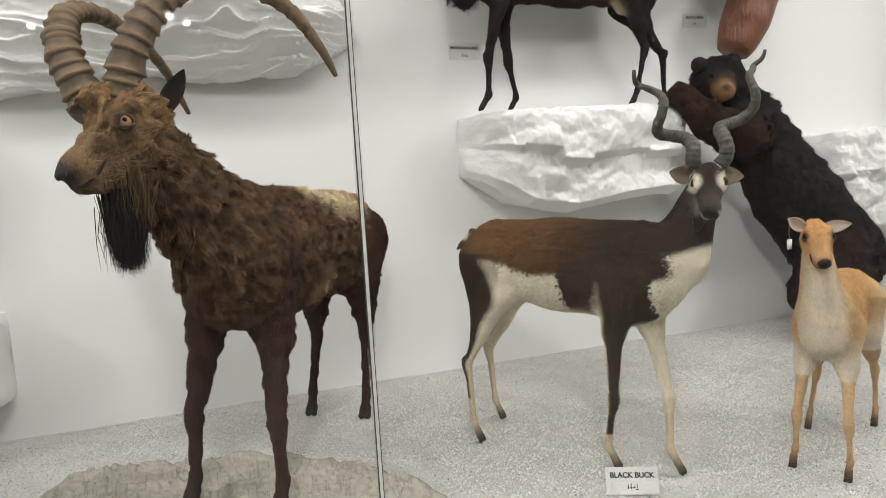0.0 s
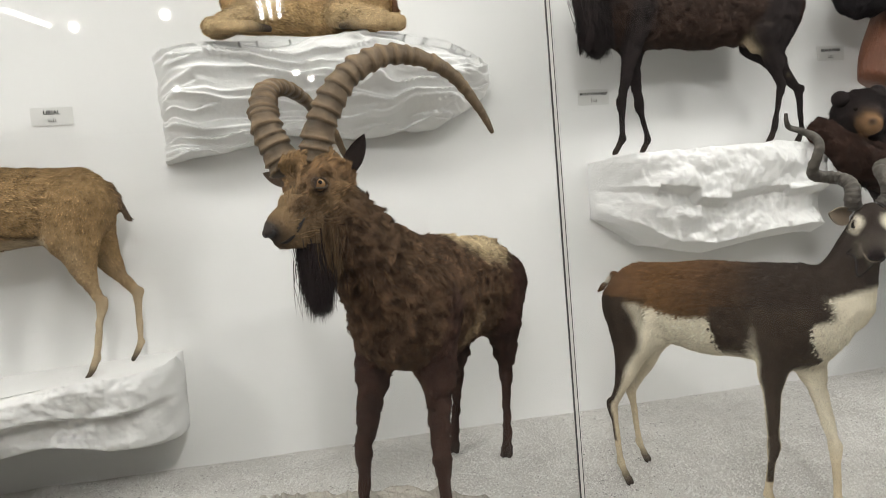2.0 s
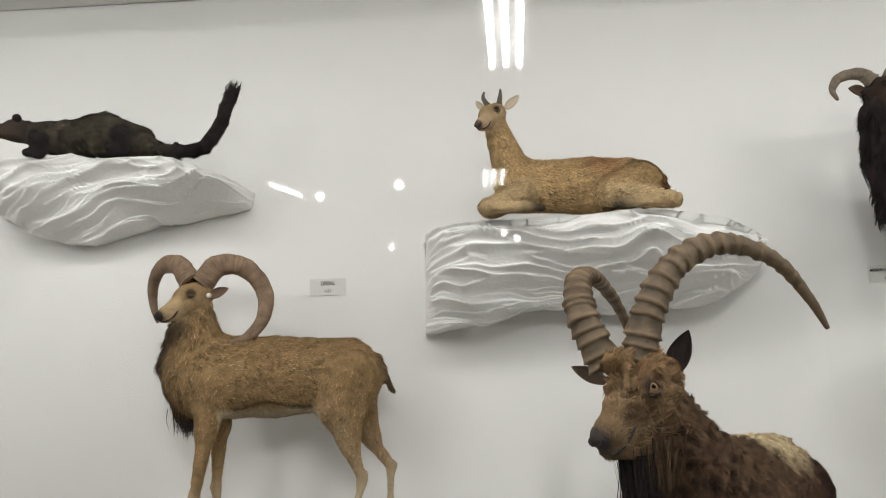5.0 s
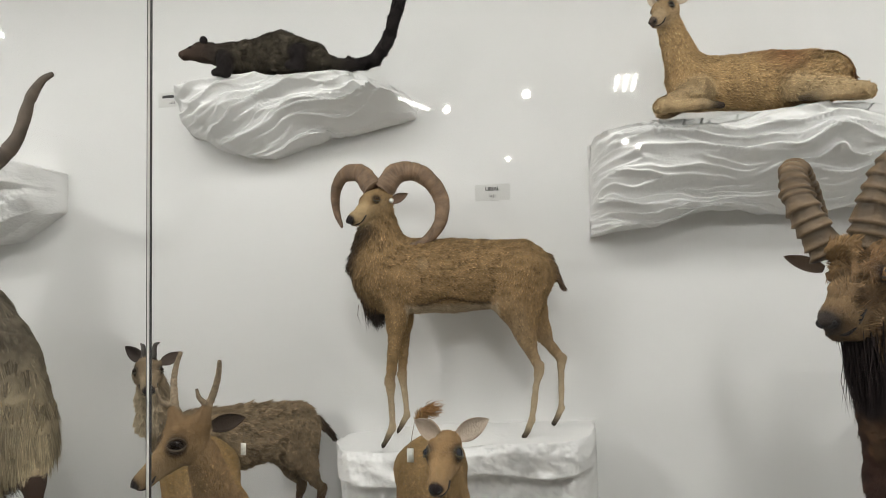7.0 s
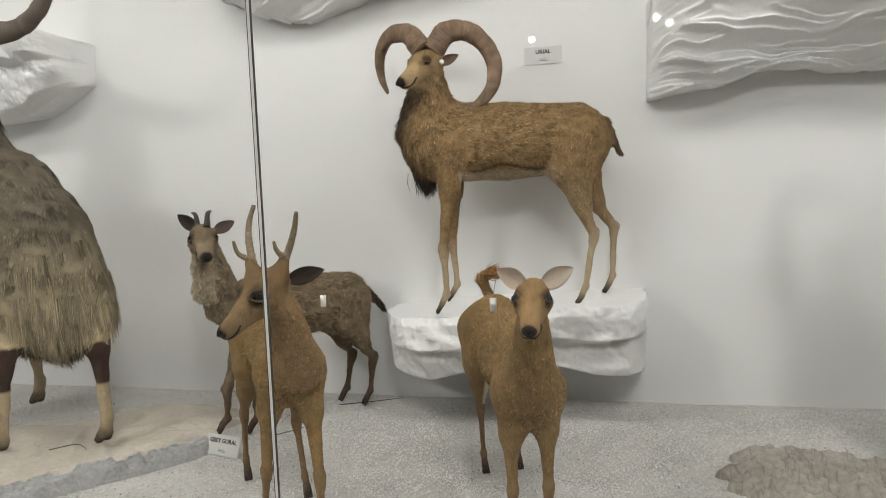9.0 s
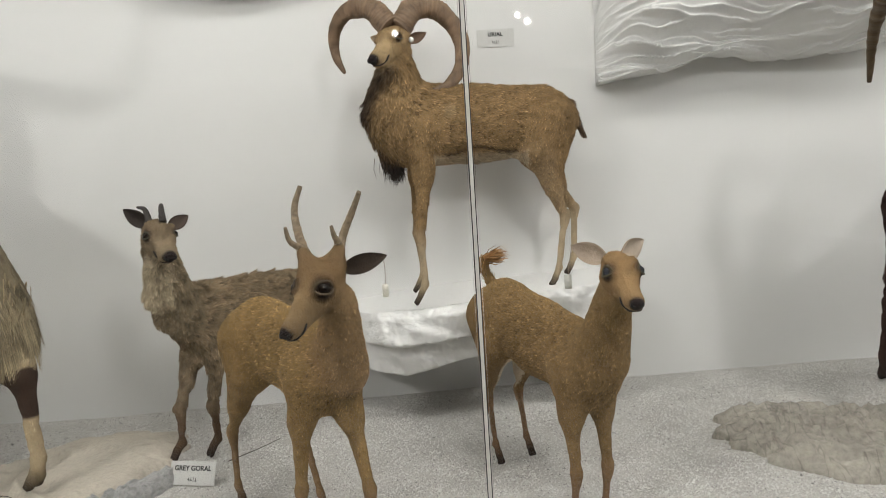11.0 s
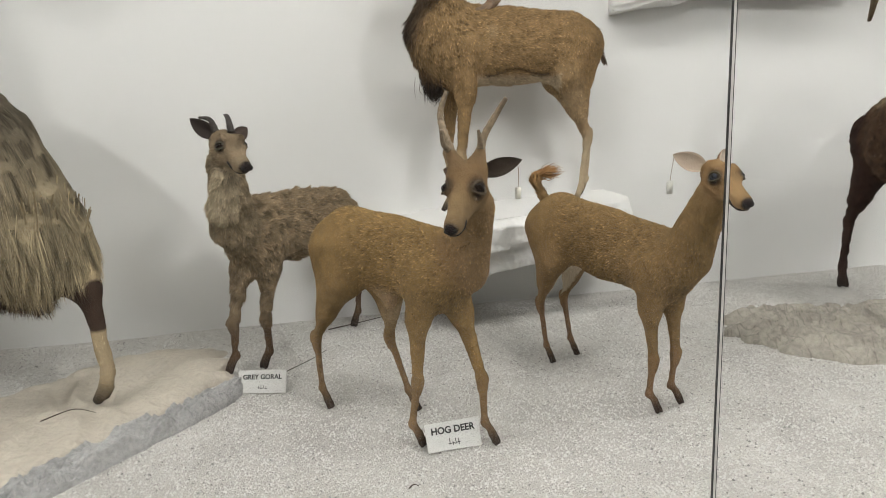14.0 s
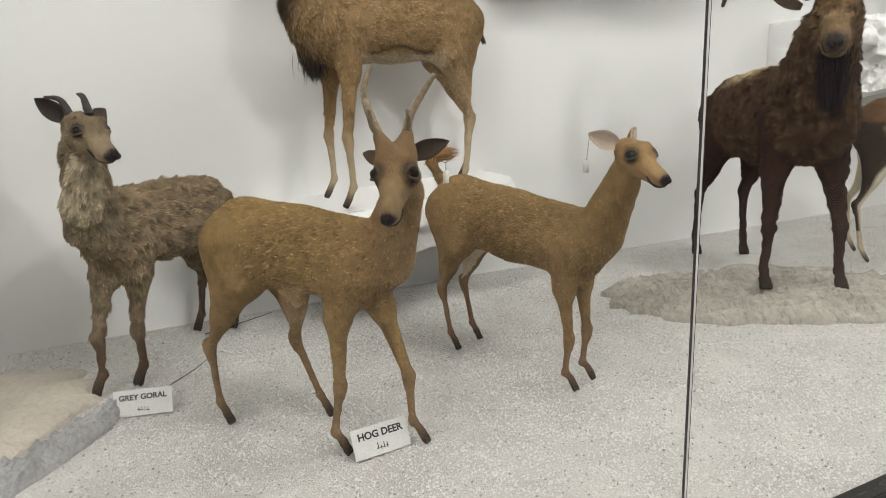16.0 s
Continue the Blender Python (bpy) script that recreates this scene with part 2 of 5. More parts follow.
class Mount:
    """Gathers skin, hair, horns, ears and eyes of one mounted specimen into one mesh."""

    def __init__(self, name, base, lat, label, category="taxidermy mount"):
        self.name, self.base, self.lat, self.label, self.category = name, np.array(base, float), unit(lat), label, category
        self.segs, self.spots, self.v, self.f, self.c, self.m = [], [], [], [], [], []
        self.count, self.eyes, self.lines = 0, [], []
        self.bare = []
        self.lids, self.lidcol = np.array((0, 0, 1.0)), (0.03, 0.02, 0.015)
        self.rng = np.random.default_rng(len(name) * 7 + 3)

    def add(self, verts, faces, cols, material):
        verts = np.asarray(verts, float)
        cols = np.asarray(cols, float)
        if cols.ndim == 1:
            cols = np.repeat(cols[None], len(verts), 0)
        self.v.append(verts)
        self.c.append(cols)
        self.f += [tuple(int(i) + self.count for i in q) for q in faces]
        self.m += [material] * len(faces)
        self.count += len(verts)

    def seg(self, *a, **k):
        self.segs.append(seg(*a, **k))

    def spot(self, p, r, col, hard=0.35):
        self.spots.append((np.array(p, float), r, np.array(col, float), hard))

    def skin(self, h=0.01, hairs=16000, wide=0.0035, rough=0.004, tint=None, lift=0.32, relief=22.0, stray=0.25, fall=False, lock=22, vivid=1.0):
        verts, quads = surface(self.segs, self.lat, h)

        def skin_at(org, way):
            rel = verts - org
            t = rel @ way
            near = (np.linalg.norm(rel - t[:, None] * way, axis=1) < h * 1.1) & (t > 0) & (t < 0.13)
            return org + way * (t[near].mean() if near.any() else 0.03)
        for org, way, r, ec, ring in self.eyes:
            p = skin_at(org, way) - way * r * 0.42
            self.bare.append((p, r * 1.7))
            self.ball(p, r, ec)
            self.ball(p + way * r * 0.58, r * 0.47, (0.008, 0.006, 0.006))
            lid = unit(np.cross(way, self.lids))
            top = unit(np.cross(lid, way))
            for s, hang in ((1, 0.62), (-1, 0.5)):
                arc = [p + way * r * (0.1 + 0.5 * math.sin(g)) + lid * r * 1.22 * math.cos(g) + top * s * r * (hang + 0.32) * math.sin(g) for g in np.linspace(0, math.pi, 9)]
                tv, tf = tube(arc, [r * (0.08 + 0.12 * math.sin(g)) for g in np.linspace(0.2, math.pi - 0.2, 9)], 7)
                self.add(tv, tf, np.array(self.lidcol), 1)
            if ring:
                self.spots.append((p, r * 2.7, np.array(ring), 0.35))
            self.spots.append((p, r * (1.15 if ring else 1.9), np.array((0.03, 0.02, 0.015)), 0.4))
        for pairs, r, lc in self.lines:
            pts = []
            for org, way in pairs:
                pts.append(skin_at(org, unit(way)) + unit(way) * r * 0.2)
                self.bare.append((pts[-1], 0.008))
            tv, tf = tube(spline(pts, 18), [r * (0.6 + 0.4 * math.sin(math.pi * i / 17)) for i in range(18)], 6)
            self.add(tv, tf, lc, 1)
        a = verts[quads]
        fn = np.cross(a[:, 2] - a[:, 0], a[:, 3] - a[:, 1])
        nor = np.zeros_like(verts)
        for j in range(4):
            np.add.at(nor, quads[:, j], fn)
        nor /= np.linalg.norm(nor, axis=1)[:, None] + 1e-12
        D = np.stack([seg_dist(verts, s, self.lat) for s in self.segs], 1)
        W = np.exp(-(D - D.min(1)[:, None]) / 0.01)
        W /= W.sum(1)[:, None]
        col = W @ np.array([s["col"] for s in self.segs])
        fur = W @ np.array([s["fur"] for s in self.segs])
        flow = W @ np.array([unit(unit(s["b"] - s["a"]) + np.array((0, 0, -s["drop"]))) for s in self.segs])
        if fall:
            flow = np.where((fur > 0.05)[:, None], np.array((0.12, -0.05, -1.0)), flow)
        if tint:
            col = tint(verts, nor, col)
        for p, r, pc, hard in self.spots:
            d = np.linalg.norm(verts - p, axis=1) / r
            w = np.clip((1 - d) / hard, 0, 1)[:, None]
            col = col * (1 - w) + pc * w
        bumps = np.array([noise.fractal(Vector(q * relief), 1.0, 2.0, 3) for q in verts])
        verts = verts + nor * (bumps * rough * np.clip(fur / 0.018, 0.15, 1.6))[:, None]
        shade = np.array([noise.noise(Vector((q[0] * 9, q[1] * 9, q[2] * 9))) for q in verts])
        # random tone, plus shade put into the colour: hollows of the relief darkened
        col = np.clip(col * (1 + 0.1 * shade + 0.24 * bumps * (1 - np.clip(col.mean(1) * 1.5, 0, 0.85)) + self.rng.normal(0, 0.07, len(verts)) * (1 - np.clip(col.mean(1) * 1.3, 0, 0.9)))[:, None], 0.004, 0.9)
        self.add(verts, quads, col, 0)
        if hairs:
            area = np.linalg.norm(fn, axis=1) * (np.clip(fur[quads[:, 0]], 0, 0.03) > 0.004)
            pick = self.rng.choice(len(quads), hairs, p=area / area.sum())
            uv = self.rng.random((hairs, 2))
            q = verts[quads[pick]]
            p = (q[:, 0] * (1 - uv[:, :1]) + q[:, 1] * uv[:, :1]) * (1 - uv[:, 1:]) + (q[:, 3] * (1 - uv[:, :1]) + q[:, 2] * uv[:, :1]) * uv[:, 1:]
            i = quads[pick, 0]
            # neighbouring hairs lean together into locks
            seeds = self.rng.choice(hairs, max(1, hairs // lock), replace=False)
            tree = KDTree(len(seeds))
            for k, q0 in enumerate(p[seeds]):
                tree.insert(q0, k)
            tree.balance()
            own = np.array([tree.find(q0)[1] for q0 in p])
            sway = self.rng.normal(0, stray, (len(seeds), 3))
            tone = self.rng.uniform(0.55, 1.5, len(seeds))
            n, fl = nor[i], flow[i] + sway[own] + self.rng.normal(0, 0.1, (hairs, 3))
            fl = fl - n * (fl * n).sum(1)[:, None]
            fl /= np.linalg.norm(fl, axis=1)[:, None] + 1e-9
            ln = (fur[i] * self.rng.uniform(0.7, 1.35, hairs))[:, None]
            for spot, near in self.bare:
                ln[np.linalg.norm(p - spot, axis=1) < near] *= 0.08
            side = np.cross(fl, n)
            wd = wide * (self.rng.uniform(0.6, 1.3, hairs) * np.clip(fur[i] / 0.014, 0.3, 1.1))[:, None]
            tip = p + (fl * 0.95 + n * lift) * ln
            tip[:, 2] -= np.where(fur[i] > 0.06, 0.35, 0.0) * ln[:, 0]
            root = seeds[own]
            gather = (0.55 * np.clip(1 - np.linalg.norm(p - p[root], axis=1) / (ln[:, 0] * 1.6 + 1e-6), 0, 1))[:, None]
            tip = tip * (1 - gather) + tip[root] * gather
            base = p - n * 0.002
            tv = np.stack([base - side * wd, base + side * wd, tip], 1).reshape(-1, 3)
            # colour holds pale flecks plus painted root shade and tip highlights
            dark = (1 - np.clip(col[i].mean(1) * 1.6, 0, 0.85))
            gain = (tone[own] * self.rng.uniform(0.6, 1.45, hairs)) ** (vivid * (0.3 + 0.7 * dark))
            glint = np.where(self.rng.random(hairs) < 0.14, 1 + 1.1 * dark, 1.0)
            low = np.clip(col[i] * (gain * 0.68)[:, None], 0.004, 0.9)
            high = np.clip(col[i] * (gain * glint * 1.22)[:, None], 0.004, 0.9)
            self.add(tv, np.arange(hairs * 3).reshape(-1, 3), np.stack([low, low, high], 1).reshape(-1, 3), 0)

    def horn(self, pts, r0, r1, col, rings=0, amp=0.0, n=60, flat=1.0, power=1.0, dark=0.5):
        path = spline(pts, n)
        u = np.linspace(0, 1, n)
        uneven = np.array([noise.noise(Vector((q * rings * 0.7, r0 * 90, self.count * 0.01))) for q in u])
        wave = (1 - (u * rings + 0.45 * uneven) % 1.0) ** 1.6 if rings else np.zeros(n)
        rad = r1 + (r0 - r1) * (1 - u) ** power + amp * wave * (1 - u ** 2)
        v, f = tube(path, rad, 16, flat)
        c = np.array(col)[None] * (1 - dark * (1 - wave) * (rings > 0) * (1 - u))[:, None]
        c = np.repeat(c, 16, 0)
        v = np.array(v)
        mid = np.repeat(path, 16, 0)
        rough = np.array([noise.fractal(Vector(q / r0 * 1.4), 1, 2, 3) for q in v])
        v = mid + (v - mid) * (1 + 0.1 * rough)[:, None]
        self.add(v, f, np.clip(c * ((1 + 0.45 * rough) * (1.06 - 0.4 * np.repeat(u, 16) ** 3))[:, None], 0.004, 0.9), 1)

    def ear(self, base, tip, width, face, outer, inner):
        base, tip, face = np.array(base, float), np.array(tip, float), unit(face)
        ax = tip - base
        side = unit(np.cross(ax, face))
        face = unit(np.cross(side, ax))
        v, nu, nv = [], 9, 7
        for layer in (0, 1):
            for i in range(nu):
                u = i / (nu - 1)
                w = width * (math.sin(math.pi * min(1, 0.12 + 0.88 * u) ** 0.9) ** 0.8 if u < 1 else 0.02)
                for j in range(nv):
                    s = -1 + 2 * j / (nv - 1)
                    v.append(base + ax * u + side * s * w - face * ((1 - s * s) * w * 0.55 + layer * 0.005))
        f = []
        for layer in (0, 1):
            o = layer * nu * nv
            for i in range(nu - 1):
                for j in range(nv - 1):
                    q = (o + i * nv + j, o + i * nv + j + 1, o + (i + 1) * nv + j + 1, o + (i + 1) * nv + j)
                    f.append(q if layer else q[::-1])
        for i in range(nu - 1):
            for j in (0, nv - 1):
                f.append((i * nv + j, (i + 1) * nv + j, nu * nv + (i + 1) * nv + j, nu * nv + i * nv + j))
        self.add(v, f, np.array([inner] * (nu * nv) + [outer] * (nu * nv)), 0)

    def ball(self, c, r, col, material=2):
        bm = bmesh.new()
        bmesh.ops.create_icosphere(bm, subdivisions=2, radius=r)
        self.add([np.array(q.co) + np.array(c) for q in bm.verts], [[q.index for q in p.verts] for p in bm.faces], col, material)
        bm.free()

    def tuft(self, root, tip, count, spread, tipspread, col, wide=0.004):
        """Long loose hair: beards, manes and tail ends."""
        r = self.rng
        root, tip = np.array(root, float), np.array(tip, float)
        p = root + r.normal(0, spread, (count, 3))
        e = tip + (p - root) * 0.6 + r.normal(0, tipspread, (count, 3))
        mid = (p + e) / 2 + r.normal(0, 0.008, (count, 3))
        side = np.cross(e - p, r.normal(0, 1, (count, 3)))
        side /= np.linalg.norm(side, axis=1)[:, None]
        v = np.stack([p - side * wide, p + side * wide, mid + side * wide * 0.7, mid - side * wide * 0.7, e], 1).reshape(-1, 3)
        c = np.clip(np.array(col) * r.uniform(0.6, 1.5, (count, 1)), 0.004, 0.9)
        f = []
        for i in range(count):
            o = 5 * i
            f += [(o, o + 1, o + 2, o + 3), (o + 3, o + 2, o + 4)]
        self.add(v, f, np.repeat(c, 5, 0), 0)

    def strand(self, pts, r, col):
        v, f = tube(spline(pts, 8), [r] * 8, 5)
        self.add(v, f, col, 0)

    def done(self):
        v = np.vstack(self.v) - self.base
        me = bpy.data.meshes.new(self.name)
        me.from_pydata(v.tolist(), [], self.f)
        for m in (HIDE, HORN, EYE):
            me.materials.append(m)
        me.polygons.foreach_set("material_index", self.m)
        ca = me.color_attributes.new("coat", "FLOAT_COLOR", "POINT")
        ca.data.foreach_set("color", np.hstack([np.vstack(self.c), np.ones((self.count, 1))]).ravel())
        me.shade_smooth()
        me.update()
        ob = new(self.name, me)
        ob.location = self.base
        return tagged(ob, self.label, self.category)


HOOF = (0.03, 0.022, 0.018)


def lerp(a, b, t):
    return np.array(a, float) * (1 - t) + np.array(b, float) * t


def legs(M, C, rc, P, rp, fore, hind, col, low, thick=1.0, fur=0.012, span=0.55, hoofc=HOOF):
    """Four legs from chest and hip down to the given hooves (left, right)."""
    C, P = np.array(C, float), np.array(P, float)
    fwd = unit((C - P) * (1, 1, 0))
    left = np.array((-fwd[1], fwd[0], 0))
    for s, hf in zip((1, -1), fore):
        hf = np.array(hf, float)
        sh = C + left * s * rc * span - fwd * rc * 0.1 - np.array((0, 0, rc * 0.1))
        el = lerp(C - (0, 0, rc * 0.95), hf, 0.06)
        el[:2] = C[:2] * 0.6 + hf[:2] * 0.4
        el = el + left * s * rc * 0.28 - fwd * rc * 0.12
        hgt = el[2] - hf[2]
        kn = lerp(hf, el, 0.0) + (0, 0, hgt * 0.52) + fwd * 0.012
        kn[:2] = kn[:2] * 0.7 + el[:2] * 0.3
        fe = hf + np.array((0, 0, hgt * 0.16)) + fwd * -0.012
        M.seg(sh, rc * 0.38, el, 0.046 * thick, col, fur, k=0.06)
        M.seg(el, 0.044 * thick, kn, 0.022 * thick, col, fur, k=0.04)
        M.seg(kn + fwd * 0.004, 0.0225 * thick, kn - (0, 0, 0.03), 0.02 * thick, lerp(col, low, 0.5), fur * 0.7, k=0.02)
        M.seg(kn, 0.02 * thick, fe, 0.016 * thick, low, fur * 0.6, k=0.015)
        M.seg(fe, 0.018 * thick, hf + fwd * 0.01 + (0, 0, 0.046), 0.017 * thick, low, fur * 0.6, k=0.015)
        for o in (-0.3, 0.3):
            M.seg(hf + fwd * 0.012 + left * o * 0.03 * thick + (0, 0, 0.04), 0.0145 * thick, hf + fwd * 0.032 + left * o * 0.045 * thick + (0, 0, 0.01), 0.0125 * thick, hoofc, 0.0, k=0.006)
    for s, hf in zip((1, -1), hind):
        hf = np.array(hf, float)
        hp = P + left * s * rp * 0.45 + (0, 0, rp * 0.05)
        tall = P[2] + rp - hf[2]
        st = P + left * s * rp * 0.6 + fwd * rp * 0.45 - (0, 0, rp * 0.85)
        st = st + fwd * np.clip(((hf - P) @ fwd) * 0.35, -0.06, 0.06)
        hk = hf + np.array((0, 0, tall * 0.36)) - fwd * 0.035
        hk[:2] = hk[:2] * 0.8 + hp[:2] * 0.2 - fwd[:2] * 0.02
        fe = hf + np.array((0, 0, tall * 0.1)) - fwd * 0.008
        M.seg(hp, rp * 0.68, st, rp * 0.42, col, fur, k=0.06)
        M.seg(hp - fwd * rp * 0.35, rp * 0.52, lerp(st, hk, 0.5) - fwd * 0.015, 0.034 * thick, col, fur, k=0.05)
        M.seg(st, rp * 0.36, hk, 0.021 * thick, lerp(col, low, 0.3), fur, k=0.05)
        M.seg(hk - fwd * 0.012 + (0, 0, 0.012), 0.019 * thick, hk + (0, 0, -0.03), 0.019 * thick, low, fur * 0.7, k=0.02)
        M.seg(hk, 0.0195 * thick, fe, 0.016 * thick, low, fur * 0.6, k=0.015)
        M.seg(fe, 0.017 * thick, hf + fwd * 0.01 + (0, 0, 0.046), 0.017 * thick, low, fur * 0.6, k=0.015)
        for o in (-0.3, 0.3):
            M.seg(hf + fwd * 0.012 + left * o * 0.03 * thick + (0, 0, 0.04), 0.0145 * thick, hf + fwd * 0.032 + left * o * 0.045 * thick + (0, 0, 0.01), 0.0125 * thick, hoofc, 0.0, k=0.006)
    return fwd, left


def torso(M, C, rc, mid, rm, P, rp, col, fur=0.018, wl=0.78, drop=0.35):
    C, mid, P = [np.array(q, float) for q in (C, mid, P)]
    M.seg(C, rc, mid, rm, col, fur, wl, 0.05, drop)
    M.seg(mid, rm, P, rp, col, fur, wl, 0.05, drop)
    M.seg(C + (0, 0, rc * 0.55), rc * 0.5, P + (0, 0, rp * 0.5), rp * 0.52, col, fur, 0.8, 0.06, drop)


def head(M, cran, rcr, muz, rmz, col, face, nose=(0.02, 0.015, 0.015), eye=0.014, fur=0.01, eyecol=(0.012, 0.008, 0.006), chin=None, ring=None, pad=0.52):
    """Skull, muzzle, jaw, nostrils, mouth line and eyes; returns the head's own axes."""
    cran, muz = np.array(cran, float), np.array(muz, float)
    ax = unit(muz - cran)
    side = unit(np.cross((0, 0, 1), ax))
    up = unit(np.cross(ax, side))
    ln = np.linalg.norm(muz - cran)
    M.seg(lerp(cran, muz, 0.15), rcr * 0.98, cran - ax * rcr * 0.3, rcr * 0.8, col, fur, k=0.02)
    M.seg(muz, rmz, lerp(cran, muz, 0.25) + up * rcr * 0.16, rcr * 0.66, face, fur * 0.7, k=0.02)
    M.seg(muz - up * rmz * 0.55 - ax * rmz * 0.2, rmz * 0.7, cran - up * rcr * 0.5, rcr * 0.5, chin if chin is not None else face, fur * 0.8, k=0.02)
    M.seg(muz + up * rmz * 0.15 + ax * rmz * 0.45, rmz * 0.72, muz, rmz * 0.9, face, fur * 0.2, k=0.015)
    M.seg(lerp(cran, muz, 0.55) - up * rcr * 0.12, rcr * 0.48, lerp(cran, muz, 0.2) - up * rcr * 0.2, rcr * 0.8, face, fur * 0.8, k=0.02)
    M.lids, M.lidcol = up * 0.8 - ax * 0.6, np.clip(np.array(face) * 0.28, 0.012, 0.06)
    for s in (1, -1):
        # brow, cheekbone and lip
        M.seg(cran + ax * ln * 0.16 + side * s * rcr * 0.6 + up * rcr * 0.66, rcr * 0.3, cran + ax * ln * 0.42 + side * s * rcr * 0.66 + up * rcr * 0.5, rcr * 0.2, col, fur, k=0.014)
        M.seg(cran + ax * ln * 0.5 + side * s * rcr * 0.38 - up * rcr * 0.02, rcr * 0.16, cran + ax * ln * 0.2 + side * s * rcr * 0.74 - up * rcr * 0.1, rcr * 0.26, face, fur * 0.8, k=0.016)
        M.seg(muz + ax * rmz * 0.35 + side * s * rmz * 0.32 + up * rmz * 0.02, rmz * 0.44, muz - ax * rmz * 0.9 + side * s * rmz * 0.42 - up * rmz * 0.12, rmz * 0.4, face, fur * 0.4, k=0.01)
    M.seg(muz + ax * rmz * 0.62 - up * rmz * 0.5, rmz * 0.4, muz - ax * rmz * 0.7 - up * rmz * 0.62, rmz * 0.5, chin if chin is not None else face, fur * 0.5, k=0.008)
    M.seg(muz + ax * rmz * 0.95 + up * rmz * 0.28 + side * rmz * 0.22, rmz * pad, muz + ax * rmz * 0.95 + up * rmz * 0.28 - side * rmz * 0.22, rmz * pad, nose, 0.0, k=0.008)
    for s in (1, -1):
        e = cran + ax * (ln * 0.32) + side * s * rcr * 0.76 + up * rcr * 0.42
        M.eyes.append((cran + ax * (ln * 0.3), unit(e - cran - ax * (ln * 0.3)), eye, eyecol, ring))
        M.spot(muz + ax * rmz * 1.15 + side * s * rmz * 0.42 + up * rmz * 0.3, rmz * 0.6, nose, 0.25)
        M.lines.append(([(muz + ax * rmz * (0.3 - 0.36 * q), ax * max(0.0, 1 - 0.45 * q) + side * s * (0.08 + 0.4 * q) - up * (0.62 - 0.05 * q)) for q in range(5)], max(rmz * 0.13, 0.0034), (0.012, 0.009, 0.008)))
        M.lines.append(([(muz + ax * rmz * 0.2, ax + side * s * k1 + up * k2) for k1, k2 in ((0.18, 0.14), (0.42, 0.14), (0.66, 0.32), (0.62, 0.52))], rmz * 0.17, (0.006, 0.005, 0.005)))
    M.spot(muz + ax * rmz * 1.15 + up * rmz * 0.3, rmz * 0.95, nose, 0.25)
    return ax, side, up


# ---- setting ----
structure("wall_back", *box(10.4, 0.15, 4.0, (-0.4, WALL_Y + 0.075, 1.3)), WHITE, label="smooth white painted back wall of the display case", category="wall")
structure("wall_case_west", *box(0.15, 2.3, 4.0, (-5.525, 2.1, 1.3)), WHITE, label="white painted end wall of the display case", category="wall")
structure("wall_case_east", *box(0.15, 2.3, 4.0, (4.725, 2.1, 1.3)), WHITE, label="white painted end wall of the display case", category="wall")
structure("ceiling_case", *box(10.1, 2.2, 0.1, (-0.4, 2.09, CASE_TOP + 0.05)), CEIL, label="white ceiling inside the display case", category="ceiling")
structure("plinth", *box(10.1, 0.1, 0.41, (-0.4, 0.97, -0.243)), BLACKFRAME, label="black painted plinth under the glass front", category="plinth")
structure("floor_room", *box(13, 13.0, 0.1, (-0.4, -5.52, ROOM_FLOOR - 0.05)), ROOMFLOOR, label="grey tiled floor of the museum hall", category="floor")
structure("ceiling_room", *box(13, 12.4, 0.1, (-0.4, -5.25, ROOM_TOP + 0.05)), ROOMPAINT, label="painted ceiling of the museum hall", category="ceiling")
structure("wall_room_south", *box(13, 0.15, 3.6, (-0.4, -11.5, 1.3)), ROOMPAINT, label="plain wall of the museum hall", category="wall")
structure("wall_room_west", *box(0.15, 12.5, 3.6, (-6.8, -5.25, 1.3)), ROOMPAINT, label="plain wall of the museum hall", category="wall")
structure("wall_room_east", *box(0.15, 12.5, 3.6, (6.0, -5.25, 1.3)), ROOMPAINT, label="plain wall of the museum hall", category="wall")
structure("trim_sill", *box(10.1, 0.05, 0.04, (-0.4, 0.995, -0.016), 0.004), BLACKFRAME, label="black metal sill along the foot of the glass", category="trim")
structure("trim_head", *box(10.1, 0.06, 0.16, (-0.4, 0.975, 3.12), 0.006), BLACKFRAME, label="black metal head rail above the glass", category="trim")
SEAMS = (-3.644, -1.78, 0.084, 1.948, 3.812)
EDGES = (-5.45, *SEAMS, 4.65)
for i in range(len(EDGES) - 1):
    x0, x1 = EDGES[i] + 0.006, EDGES[i + 1] - 0.006
    g = structure("window_%d" % (i + 1), *box(x1 - x0, 0.01, 3.03, ((x0 + x1) / 2, GLASS_Y, 1.52)), GLASS, label="clear frameless glass pane of the display case", category="glass pane")
    g.visible_shadow = False
for x in SEAMS:
    j = structure("trim_glass_joint", *box(0.005, 0.005, 3.02, (x, GLASS_Y, 1.52)), JOINT, label="thin pale joint between two glass panes", category="glass joint")
    for s in (-1, 1):
        part("sealant_line", *box(0.0013, 0.0052, 3.02, (x + s * 0.0033, GLASS_Y, 1.52)), DARK, j)

# gravel floor, gently uneven
nx, ny = 200, 50
gv, gf = [], []
for j in range(ny + 1):
    for i in range(nx + 1):
        x, y = -5.45 + 10.1 * i / nx, 1.02 + 2.18 * j / ny
        gv.append((x, y, 0.008 * noise.noise(Vector((x * 2.2, y * 2.2, 0))) + 0.004 * noise.noise(Vector((x * 9, y * 9, 3))) - 0.006))
for j in range(ny):
    for i in range(nx):
        a = j * (nx + 1) + i
        gf.append((a, a + 1, a + nx + 2, a + nx + 1))
